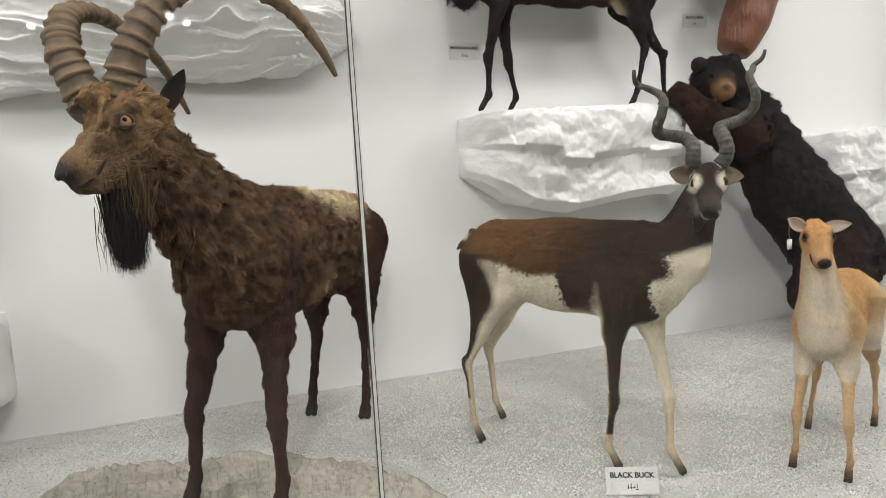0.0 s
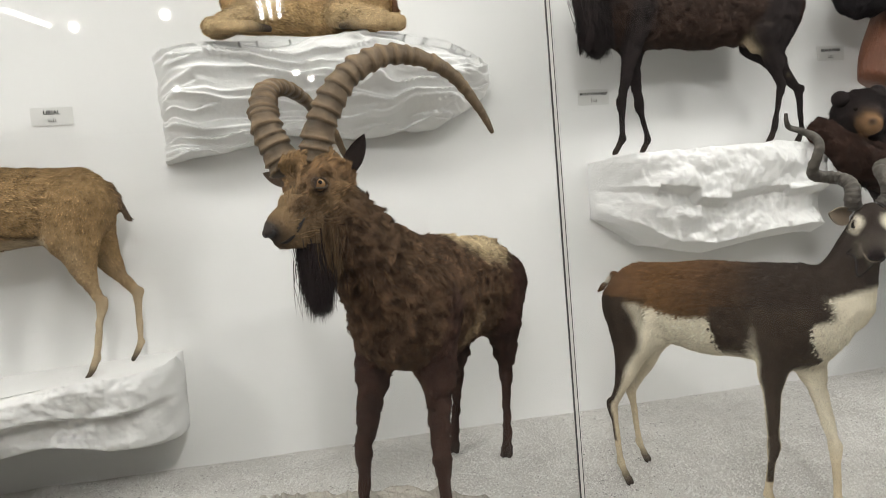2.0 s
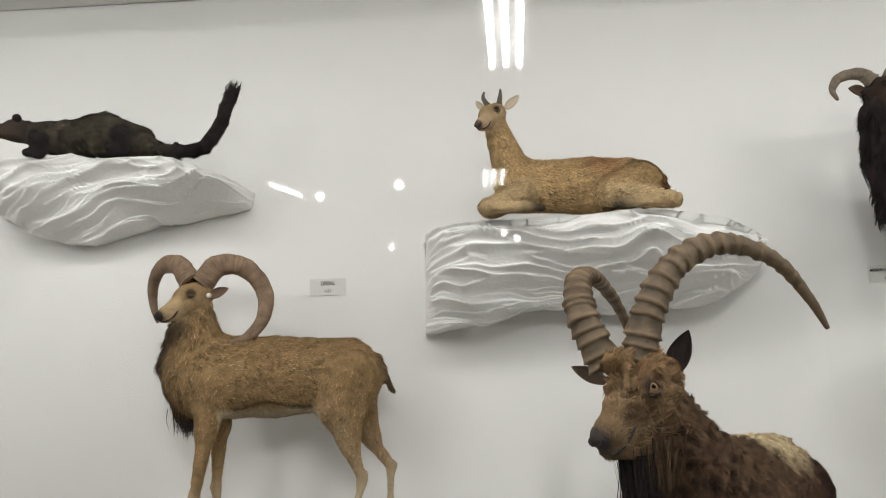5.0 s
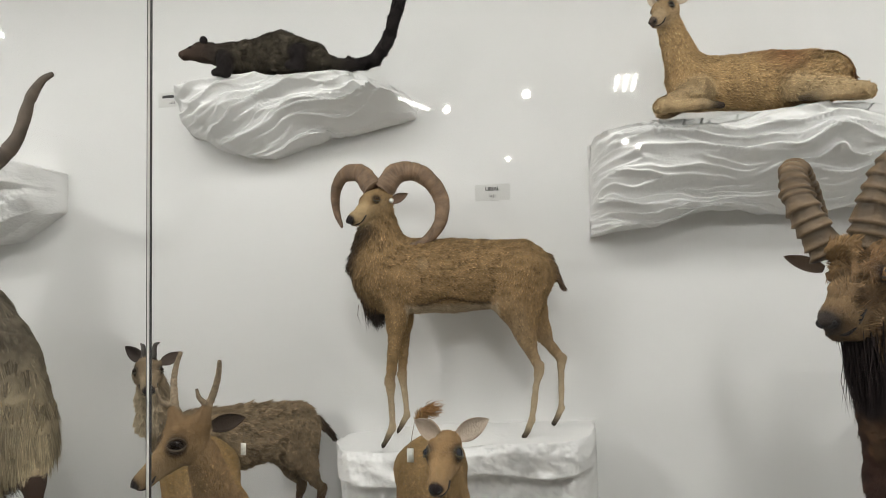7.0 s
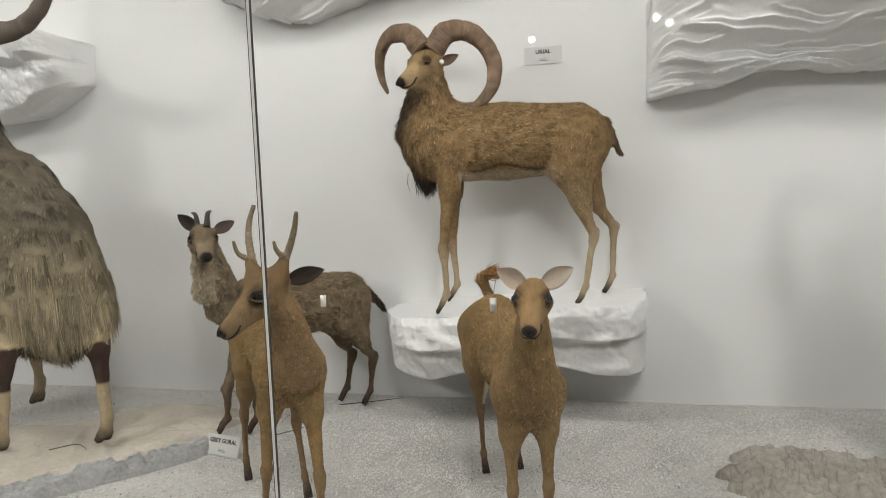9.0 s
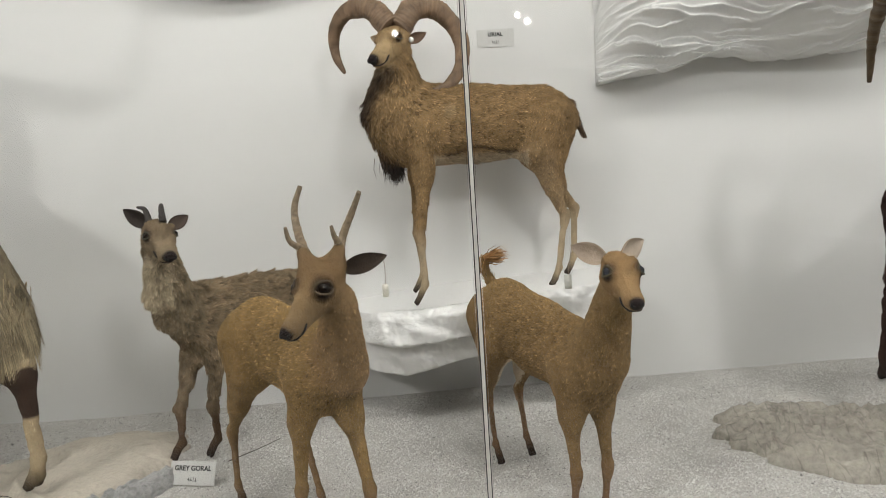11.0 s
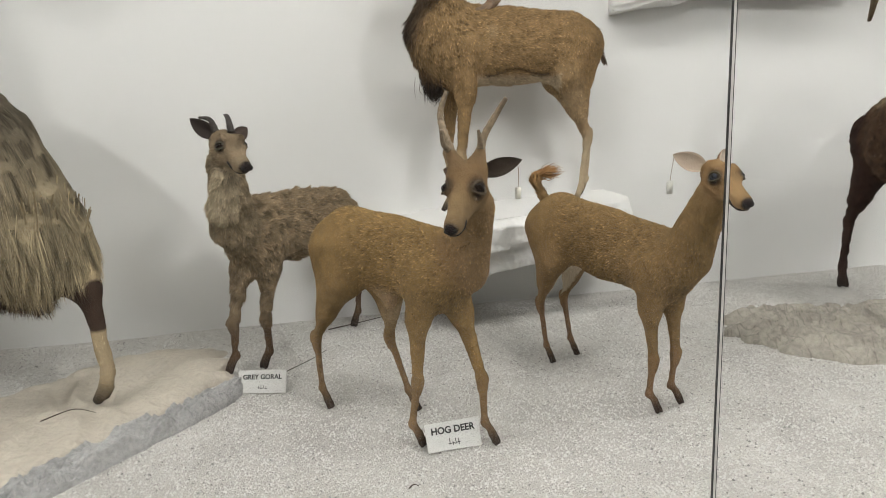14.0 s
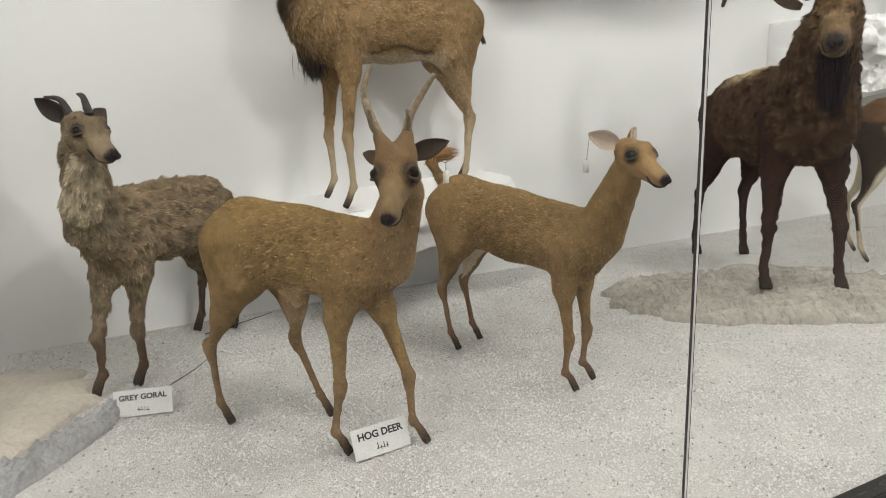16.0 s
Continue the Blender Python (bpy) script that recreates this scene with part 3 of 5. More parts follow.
ground = part("floor", gv, gf, BED, smooth=True)
tagged(ground, "bed of fine white gravel covering the display floor", "gravel", kind="structure")


def chips(count, x0, x1, y0, y1):
    r = np.random.default_rng(5)
    shape = np.array([(1, 0, 0), (0, 1, 0), (-1, 0, 0), (0, -1, 0), (0, 0, 1)], float)
    xy = np.stack([r.uniform(x0, x1, count), r.uniform(y0, y1, count)], 1)
    z = np.array([0.008 * noise.noise(Vector((x * 2.2, y * 2.2, 0))) + 0.004 * noise.noise(Vector((x * 9, y * 9, 3))) - 0.008 for x, y in xy])
    size = r.uniform(0.0026, 0.006, (count, 1, 1)) * r.uniform(0.6, 1.3, (count, 1, 3)) * np.array((1, 1, 1.05))
    a = r.uniform(0, 6.28, count)
    p = shape[None] * size + r.normal(0, 0.0009, (count, 5, 3))
    q = p.copy()
    q[..., 0] = p[..., 0] * np.cos(a)[:, None] - p[..., 1] * np.sin(a)[:, None]
    q[..., 1] = p[..., 0] * np.sin(a)[:, None] + p[..., 1] * np.cos(a)[:, None]
    q[..., 2] += z[:, None]
    q[..., :2] += xy[:, None]
    faces = (np.arange(count)[:, None, None] * 5 + np.array([(0, 1, 4), (1, 2, 4), (2, 3, 4), (3, 0, 4)])[None]).reshape(-1, 3)
    ob = part("gravel", q.reshape(-1, 3).tolist(), faces.tolist(), GRAIN)
    tagged(ob, "loose white gravel chips spread over the display floor", "gravel", kind="stuff")


chips(280000, -4.3, 3.6, 1.02, 3.19)


# ---- lamps of the hall, mirrored in the glass, and two added fill tubes ----
def downlight(x, y):
    root = tagged(new("ceiling_downlight"), "round lit bulb downlight set in the hall ceiling", "ceiling light", "downlights in the hall ceiling")
    root.location = (x, y, ROOM_TOP)
    part("rim", *disc(0.1, 0.012, c=(0, 0, -0.012)), STEEL, root)
    bm = bmesh.new()
    bmesh.ops.create_icosphere(bm, subdivisions=3, radius=0.043)
    bmesh.ops.translate(bm, vec=(0, 0, -0.045), verts=bm.verts)
    part("bulb", [tuple(q.co) for q in bm.verts], [[q.index for q in p.verts] for p in bm.faces], SPOT, root, "glowing white bulb", smooth=True)
    bm.free()


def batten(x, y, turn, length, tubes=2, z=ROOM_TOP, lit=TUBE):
    root = tagged(new("ceiling_light"), "lit hall ceiling tube light fitting, outer pair added as fill", "ceiling light", "tube lights on the hall ceiling")
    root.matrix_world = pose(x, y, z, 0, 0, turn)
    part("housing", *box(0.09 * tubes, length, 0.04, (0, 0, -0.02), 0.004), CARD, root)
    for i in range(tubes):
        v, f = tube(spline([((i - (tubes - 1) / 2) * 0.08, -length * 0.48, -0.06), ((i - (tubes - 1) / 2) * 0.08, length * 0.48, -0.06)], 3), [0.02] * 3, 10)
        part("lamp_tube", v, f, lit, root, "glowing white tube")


for q in ((-2.27, -4.58), (-1.43, -4.28), (-0.34, -6.7), (-0.15, -7.05), (-1.91, -7.37)):
    downlight(*q)
batten(-2.53, -4.25, 22, 0.5, 1)
batten(-0.52, -4.14, 0, 0.46, 3)
# only the middle fitting is mirrored; outer pair added as unseen fill light
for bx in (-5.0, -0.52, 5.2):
    batten(bx, -1.2, 3, 1.25, 3, lit=HALLFILLTUBE)
for cx in (-4.45, -2.35, -0.25, 1.85, 3.7):
    root = tagged(new("case_light"), "slim white light fitting under the case ceiling", "ceiling light", "lights in the display case")
    root.location = (cx, 1.3, CASE_TOP)
    part("housing", *box(1.84, 0.26, 0.045, (0, 0, -0.024), 0.005), CARD, root)


# ---- plaster rocks ----
def ledge(name, label, x0, x1, tops, bottoms, depth, strata, amp, z0=0, tilt=0.0, seed=0, block=False):
    """A plaster rock shelf fixed to the back wall; tops and bottoms are heights at even steps along it."""
    nu, nv = (260, 170) if block else (230, 190)
    v, f = [], []
    for i in range(nu + 1):
        u = i / nu
        zt, zb = np.interp(u, np.linspace(0, 1, len(tops)), tops), np.interp(u, np.linspace(0, 1, len(bottoms)), bottoms)
        dp = depth * (1 - abs(2 * u - 1) ** 7) ** 0.5 * (0.92 + 0.08 * math.sin(u * 9 + seed)) + 0.012
        x = x0 + (x1 - x0) * u
        prof = np.array([(0, zt), (dp * 0.9, zt), (dp, zt - 0.04), (dp * 0.92, zt * 0.55 + zb * 0.45), (dp * 0.62, zt * 0.15 + zb * 0.85), (dp * 0.45, zb), (0, zb)])
        if block:
            cut = 0.5 + 0.16 * noise.noise(Vector((math.floor(u * 7) * 3.3, seed, 1)))
            prof = np.array([(0, zt), (dp * 0.95, zt), (dp, zt - 0.03), (dp * 0.97, zt + (zb - zt) * (cut - 0.08)), (dp * 0.8, zt + (zb - zt) * cut), (dp * 0.78, zt * 0.1 + zb * 0.9), (dp * 0.55, zb), (0, zb)])
        ln = np.r_[0, np.cumsum(np.linalg.norm(np.diff(prof, axis=0), axis=1))]
        for j in range(nv + 1):
            s = ln[-1] * j / nv
            d, z = np.interp(s, ln, prof[:, 0]), np.interp(s, ln, prof[:, 1])
            p = Vector((x, WALL_Y - d, z))
            q = Vector((x * 1.6 + seed, d * 2.0, (z + tilt * x) * strata))
            if block:
                here = Vector((x * 2.5 + z * 1.5 + seed, d * 2.2 + x * 0.6, z * 3.4 - x * 1.1))
                big = noise.voronoi(here, distance_metric="CHEBYCHEV")[0]
                small = noise.voronoi(here * 2.1 + Vector((3.1, 0.4, 1.7)), distance_metric="CHEBYCHEV")[0]
                e = 1.35 - 1.5 * big[0] - 0.55 * small[0] + 0.35 * noise.noise(here) + 0.13 * noise.fractal(Vector((x * 20, d * 20, z * 20 + seed)), 1, 2, 3)
            else:
                q.z += 1.5 * noise.noise(Vector((x * 2.4 + seed, z * 3.4, 0.5))) + 0.45 * noise.noise(Vector((x * 7 + seed, z * 7, 1.5)))
                wide = (1 - abs(noise.noise(Vector((x * 0.9 + seed, d * 1.2, q.z * 0.62))))) ** 3
                narrow = (1 - abs(noise.noise(Vector((x * 1.5 - seed, d * 2.0, q.z * 1.7))))) ** 6
                crisp = (1 - abs(noise.noise(Vector((x * 2.8 + seed, d * 3.0, q.z * 3.4))))) ** 5
                e = 0.6 * wide + 0.42 * narrow + 0.2 * crisp + 0.35 * noise.noise(Vector((x * 3 + seed, d, z * 5))) - 0.35
            on_top = j / nv < 0.9 * dp / ln[-1]
            k = amp * (0.14 if on_top else 1.0) * min(1, j / 4) * min(1, (nv - j) / 4)
            if on_top:
                p.z += (e - 0.9) * k * 0.5
            else:
                p.y -= (e - 0.5) * k
                p.z += (e - 0.5) * k * 0.3
            p.x += 0.02 * noise.noise(Vector((d * 8, z * 9, seed + u)))
            p.y = min(p.y, WALL_Y - 0.001) if 0 < j < nv else WALL_Y + 0.004
            v.append(tuple(p))
    for i in range(nu):
        for j in range(nv):
            a = i * (nv + 1) + j
            f.append((a, a + nv + 1, a + nv + 2, a + 1))
    f.append(tuple(range(nv + 1)))
    f.append(tuple(nu * (nv + 1) + j for j in range(nv, -1, -1)))
    ob = part(name, v, f, PLASTER, smooth=True)
    return tagged(ob, label, "rock ledge", "plaster ledges on the wall")


LB = "white painted plaster rock ledge"
ledge("rock_ledge", LB + " under the reclining antelope", -0.95, 0.58, [1.84, 1.87, 1.87, 1.87, 1.87, 1.84, 1.75], [1.42, 1.45, 1.52, 1.51, 1.50, 1.52, 1.66], 0.5, 13, 0.11, seed=2)
ledge("rock_ledge", LB + " under the civet", -3.06, -1.79, [2.25, 2.25, 2.25, 2.24, 2.22, 2.14], [2.08, 1.95, 1.9, 1.98, 2.03, 2.07], 0.4, 12.0, 0.1, tilt=-0.22, seed=7)
ledge("rock_ledge", LB + " under the dark mouflon", 1.1, 2.31, [1.29, 1.3, 1.3, 1.3, 1.3, 1.27], [1.0, 0.84, 0.80, 0.82, 0.84, 0.84], 0.5, 4, 0.085, seed=11, block=True)
ledge("rock_ledge", LB + " under the standing urial", -2.18, -0.97, [0.47, 0.5, 0.52, 0.53, 0.54, 0.55], [0.2, 0.17, 0.24, 0.26, 0.2, 0.19], 0.58, 7, 0.075, seed=17, block=True)
ledge("rock_ledge", LB + " in the corner behind the bear", 3.3, 4.5, [1.12, 1.16, 1.18, 1.15], [0.55, 0.5, 0.5, 0.5], 0.4, 4, 0.08, seed=23, block=True)
ledge("rock_ledge", LB + " above the long-haired markhor", -4.95, -3.84, [1.98, 2.02, 2.0, 1.98, 1.9], [1.6, 1.5, 1.5, 1.52, 1.68], 0.4, 4, 0.09, seed=31, block=True)


def slab(name, label, cx, cy, rx, ry, turn, high, seed, grain=15.0, deep=1.0, stone=SLAB, across=2.5, parent=None):
    nr, na = 70, 300
    v, f = [(cx, cy, high)], []
    ca, sa = math.cos(math.radians(turn)), math.sin(math.radians(turn))
    for i in range(1, nr + 1):
        u = i / nr
        for j in range(na):
            a = 2 * math.pi * j / na
            w = 1 + 0.2 * noise.noise(Vector((math.cos(a) * 1.6, math.sin(a) * 1.6, seed))) + 0.12 * noise.noise(Vector((math.cos(a) * 7, math.sin(a) * 7, seed)))
            lx, ly = rx * u * w * math.cos(a), ry * u * w * math.sin(a)
            e = min(1, (1 - u) * 6)
            z = high * (e ** 0.5) * (0.55 + 0.45 * noise.noise(Vector((lx * 2.5, ly * 2.5, seed))) + 0.25) + deep * (0.026 * noise.ridged_multi_fractal(Vector((lx * grain + 3 * noise.noise(Vector((lx * 3, ly * 3, 1))), ly * across, seed)), 1, 2, 4, 1, 2) - 0.02) * e
            v.append((cx + lx * ca - ly * sa, cy + lx * sa + ly * ca, z - 0.012 * (u > 0.99)))
    for j in range(na):
        f.append((0, 1 + j, 1 + (j + 1) % na))
    for i in range(nr - 1):
        for j in range(na):
            a, b = 1 + i * na + j, 1 + i * na + (j + 1) % na
            f.append((a, a + na, b + na, b))
    ob = part(name, v, f, stone, parent, label if parent else "", smooth=True)
    if not parent:
        tagged(ob, label, "rock", "plaster rock slabs on the gravel")
    return ob


slab("rock_slab", "flat grey-beige plaster rock under the ibex's forefeet", -0.17, 2.1, 0.70, 0.30, -28, 0.06, 3, 2.2, 1.9, SLAB, 13.0)
pale = slab("rock_slab", "flat pale beige plaster rock with cracked grey rim under the markhor", -3.47, 2.21, 0.75, 0.41, 49, 0.036, 9, 6.0, 0.7, SAND)
slab("rim", "cracked grey plaster rim", -3.09, 2.01, 0.48, 0.052, 49, 0.036, 4, 7.0, 1.5, RIM, 22.0, pale)


def twig(pts, r):
    v, f = tube(spline(pts, 12), [r * 0.75 * (1 - 0.5 * i / 11) for i in range(12)], 6)
    tagged(part("twig", v, f, TWIG, smooth=True), "thin dark dry twig lying on the gravel", "twig", "twigs on the gravel")


twig([(-2.62, 2.5, 0.008), (-2.52, 2.6, 0.012), (-2.46, 2.7, 0.008)], 0.003)
twig([(-2.44, 2.98, 0.008), (-2.3, 3.02, 0.014), (-2.14, 3.08, 0.02)], 0.004)
twig([(-2.29, 1.55, 0.005), (-2.275, 1.56, 0.009), (-2.262, 1.555, 0.005)], 0.003)
twig([(-3.38, 2.18, 0.052), (-3.3, 2.24, 0.056), (-3.22, 2.2, 0.052)], 0.003)


# ---- label cards ----
def text_mesh(words, size):
    cu = bpy.data.curves.new("words", "FONT")
    cu.body, cu.size, cu.align_x, cu.align_y, cu.extrude, cu.offset = words, size, "CENTER", "CENTER", 0.0004, size * 0.03
    ob = bpy.data.objects.new("words", cu)
    scene.collection.objects.link(ob)
    me = bpy.data.meshes.new_from_object(ob.evaluated_get(bpy.context.evaluated_depsgraph_get()))
    bpy.data.objects.remove(ob)
    return me


def card(words, m, w=0.175, h=0.082, label="", seed=1, size=0.026):
    root = tagged(new("label_card"), label or "small white card lettered %s in black" % words, "label card", "species label cards")
    root.matrix_world = m
    part("panel", *box(w, h, 0.004, (0, 0, 0.002), 0.001), CARD, root)
    if words:
        me = text_mesh(words, size)
        me.materials.append(INK)
        t = new("lettering", me)
        t.parent, t.location = root, (0, h * 0.2, 0.0046)
    else:
        part("lettering", *box(w * 0.7, 0.016, 0.0006, (0, h * 0.2, 0.0046)), INK, root)
    r = random.Random(seed)
    v, f = [], []
    for i in range(4):
        x = (i - 1.5) * 0.009
        for bv, bf in (box(0.0022, r.uniform(0.008, 0.018), 0.0006, (x, -h * 0.22 + r.uniform(-0.004, 0.004), 0.0046)), box(0.009, 0.002, 0.0006, (x, -h * 0.28 + r.uniform(-0.003, 0.003), 0.0047))):
            o = len(v)
            v += bv
            f += [[q + o for q in p] for p in bf]
    part("script_bars", v, f, INK, root)


def wall_pose(x, z, y=WALL_Y):
    return pose(x, y, z, 90, 0, 0)


card("URIAL", wall_pose(-1.42, 1.657))
card("MOUFLON SHEEP", wall_pose(1.164, 1.63), 0.17, size=0.0195, seed=2)
card("BLACK BEAR", wall_pose(2.6, 1.812), 0.175, size=0.0215, seed=3)
card("", wall_pose(-3.18, 2.275), 0.17, label="small white card with blurred black lettering", seed=4)
card("BLACK BUCK", pose(1.03, 1.665, 0.035, 68, 0, -26), 0.16, size=0.0225, seed=5)
card("HOG DEER", pose(-2.125, 1.75, 0.036, 66, 0, 4), 0.165, size=0.027, seed=6)
card("GREY GORAL", pose(-2.70, 2.345, 0.037, 70, 0, -14), 0.175, size=0.0235, seed=7)

# ---- the mounts ----
def white_below(line, soft, pale):
    """Pale underside: line(verts) gives the height of the border."""
    def tint(v, n, c):
        w = np.clip((line(v) - v[:, 2]) / soft, 0, 1)[:, None]
        return c * (1 - w) + np.array(pale) * w
    return tint


def ibex():
    M = Mount("mounted_ibex", (0.09, 2.4, 0), (0.87, -0.49, 0), "dark brown long-bearded ibex mount with ridged curved horns on gravel")
    coat, face, leg = (0.066, 0.038, 0.022), (0.155, 0.092, 0.046), (0.036, 0.018, 0.013)
    C, mid, P = (-0.07, 2.04, 0.80), (0.13, 2.42, 0.77), (0.385, 2.78, 0.76)
    torso(M, C, 0.2, mid, 0.2, P, 0.19, coat, 0.026, 0.8)
    legs(M, C, 0.2, P, 0.175, [(-0.01, 1.875, 0.08), (-0.25, 2.05, 0.08)], [(0.432, 2.733, 0), (0.226, 2.879, 0)], leg, leg, 1.1, 0.012)
    M.seg((-0.275, 1.84, 1.12), 0.088, (-0.095, 2.02, 0.87), 0.145, (0.075, 0.045, 0.026), 0.026, k=0.06, drop=0.3)
    M.seg((-0.285, 1.81, 1.08), 0.066, (-0.08, 1.95, 0.76), 0.1, coat, 0.028, k=0.06, drop=0.3)
    ax, side, up = head(M, (-0.283, 1.80, 1.188), 0.078, (-0.41, 1.714, 1.08), 0.039, face, (0.17, 0.112, 0.06), nose=(0.05, 0.043, 0.04), eye=0.018, fur=0.021, eyecol=(0.26, 0.15, 0.07), chin=(0.12, 0.08, 0.045), pad=0.34)
    M.seg((-0.4, 1.724, 1.044), 0.032, (-0.34, 1.76, 1.07), 0.042, (0.13, 0.085, 0.045), 0.01, k=0.012)
    M.seg((-0.34, 1.76, 1.07), 0.042, (-0.29, 1.79, 1.1), 0.055, (0.1, 0.06, 0.034), 0.026, k=0.03)
    M.seg((-0.36, 1.785, 1.235), 0.04, (-0.3, 1.8, 1.25), 0.045, (0.17, 0.105, 0.05), 0.024, k=0.03)
    for p, r in (((0.16, 2.45, 1.0), 0.16), ((0.27, 2.56, 0.98), 0.17), ((0.36, 2.68, 0.94), 0.16)):
        M.spot(p, r, (0.46, 0.36, 0.22), 0.6)
    M.spot((-0.432, 1.70, 1.06), 0.05, (0.045, 0.035, 0.03), 0.8)
    M.spot((-0.35, 1.71, 1.12), 0.05, (0.08, 0.048, 0.026), 0.9)
    M.spot((0.2, 2.3, 0.66), 0.1, (0.2, 0.14, 0.08), 0.8)
    M.spot((-0.12, 1.92, 0.55), 0.09, (0.26, 0.17, 0.08), 0.7)
    M.seg((0.42, 2.92, 0.86), 0.03, (0.45, 2.97, 0.76), 0.02, coat, 0.03)
    M.skin(0.0095, 130000, 0.0017, 0.014, relief=30, lift=0.3, stray=0.5, lock=34, vivid=1.25)
    hc = (0.165, 0.112, 0.064)
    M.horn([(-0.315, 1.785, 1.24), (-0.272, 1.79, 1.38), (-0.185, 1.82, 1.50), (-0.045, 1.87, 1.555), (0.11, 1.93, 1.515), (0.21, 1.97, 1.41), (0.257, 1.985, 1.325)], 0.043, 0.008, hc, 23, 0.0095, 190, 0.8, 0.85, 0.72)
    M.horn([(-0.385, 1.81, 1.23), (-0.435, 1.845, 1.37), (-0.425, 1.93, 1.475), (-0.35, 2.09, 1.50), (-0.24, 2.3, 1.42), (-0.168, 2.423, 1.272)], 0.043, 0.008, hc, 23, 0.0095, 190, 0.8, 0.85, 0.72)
    M.ear((-0.225, 1.825, 1.215), (-0.165, 1.842, 1.325), 0.03, (-0.5, -0.85, 0.1), (0.014, 0.011, 0.011), (0.03, 0.022, 0.02))
    M.ear((-0.385, 1.87, 1.2), (-0.46, 1.94, 1.24), 0.02, (-0.5, -0.85, 0.1), (0.05, 0.03, 0.025), (0.1, 0.07, 0.05))
    M.tuft((-0.335, 1.765, 1.03), (-0.328, 1.765, 0.845), 4200, 0.017, 0.013, (0.022, 0.016, 0.016), 0.0014)
    M.tuft((-0.3, 1.765, 1.06), (-0.3, 1.77, 0.945), 1500, 0.02, 0.012, (0.1, 0.064, 0.036), 0.0014)
    M.done()


def urial():
    M = Mount("mounted_urial", (-1.55, 2.83, 0.52), (0, 1, 0), "tan urial ram mount with curled horns and dark throat ruff")
    coat, pale = (0.262, 0.17, 0.082), (0.42, 0.33, 0.22)
    C, mid, P = (-1.83, 2.84, 1.235), (-1.56, 2.885, 1.235), (-1.275, 2.95, 1.235)
    torso(M, C, 0.165, mid, 0.145, P, 0.145, coat, 0.016)
    legs(M, C, 0.165, P, 0.145, [(-1.838, 2.735, 0.51), (-1.84, 2.99, 0.52)], [(-1.25, 2.87, 0.52), (-1.128, 3.09, 0.54)], coat, pale, 0.8)
    M.seg((-1.89, 2.8, 1.53), 0.066, (-1.88, 2.84, 1.27), 0.135, coat, 0.018, k=0.05)
    dark = (0.034, 0.024, 0.019)
    M.seg((-1.93, 2.745, 1.45), 0.036, (-1.995, 2.82, 1.3), 0.04, dark, 0.03, k=0.03)
    M.seg((-1.995, 2.82, 1.3), 0.04, (-1.935, 2.83, 1.11), 0.033, dark, 0.035, k=0.03)
    head(M, (-1.88, 2.785, 1.587), 0.062, (-1.957, 2.677, 1.498), 0.03, (0.27, 0.175, 0.085), (0.36, 0.26, 0.145), eye=0.014, eyecol=(0.1, 0.06, 0.03))
    M.seg((-1.15, 2.94, 1.3), 0.022, (-1.085, 2.96, 1.17), 0.008, (0.09, 0.06, 0.04), 0.02)
    tint = white_below(lambda v: np.where((v[:, 0] > -1.76) & (v[:, 0] < -1.36), 1.125, 0.0), 0.02, pale)
    under = tint

    def tint(v, n, c):
        fold = 1.128 + 0.012 * np.sin(v[:, 0] * 23)
        w = (np.clip(1 - np.abs(v[:, 2] - fold) / 0.011, 0, 1) * (v[:, 0] > -1.72) * (v[:, 0] < -1.4))[:, None]
        return under(v, n, c) * (1 - 0.8 * w) + np.array((0.03, 0.02, 0.014)) * 0.8 * w
    M.spot((-1.68, 2.72, 1.3), 0.05, (0.4, 0.3, 0.18), 0.9)
    M.skin(0.009, 70000, 0.0026, 0.008, tint, relief=30, lock=5, vivid=0.7)
    hc = (0.2, 0.13, 0.08)
    M.horn([(-1.865, 2.785, 1.63), (-1.80, 2.81, 1.71), (-1.70, 2.84, 1.705), (-1.62, 2.86, 1.61), (-1.615, 2.85, 1.49), (-1.68, 2.82, 1.4), (-1.755, 2.79, 1.375)], 0.05, 0.008, hc, 40, 0.0025, 160, 0.75, 0.65, 0.3)
    M.horn([(-1.905, 2.775, 1.635), (-1.97, 2.81, 1.715), (-2.07, 2.87, 1.73), (-2.135, 2.92, 1.665), (-2.14, 2.94, 1.57), (-2.106, 2.92, 1.488)], 0.048, 0.006, hc, 36, 0.0025, 150, 0.75, 0.65, 0.3)
    M.ear((-1.83, 2.79, 1.58), (-1.755, 2.81, 1.615), 0.022, (-0.2, -1, 0), (0.05, 0.04, 0.035), (0.15, 0.1, 0.07))
    M.ear((-1.925, 2.79, 1.585), (-1.985, 2.82, 1.61), 0.02, (-0.2, -1, 0), (0.12, 0.09, 0.06), (0.3, 0.22, 0.15))
    M.ball((-1.82, 2.765, 1.58), 0.011, (0.8, 0.8, 0.78), 1)
    M.tuft((-1.93, 2.84, 1.13), (-1.92, 2.85, 1.03), 700, 0.02, 0.012, (0.04, 0.03, 0.025), 0.0018)
    M.done()


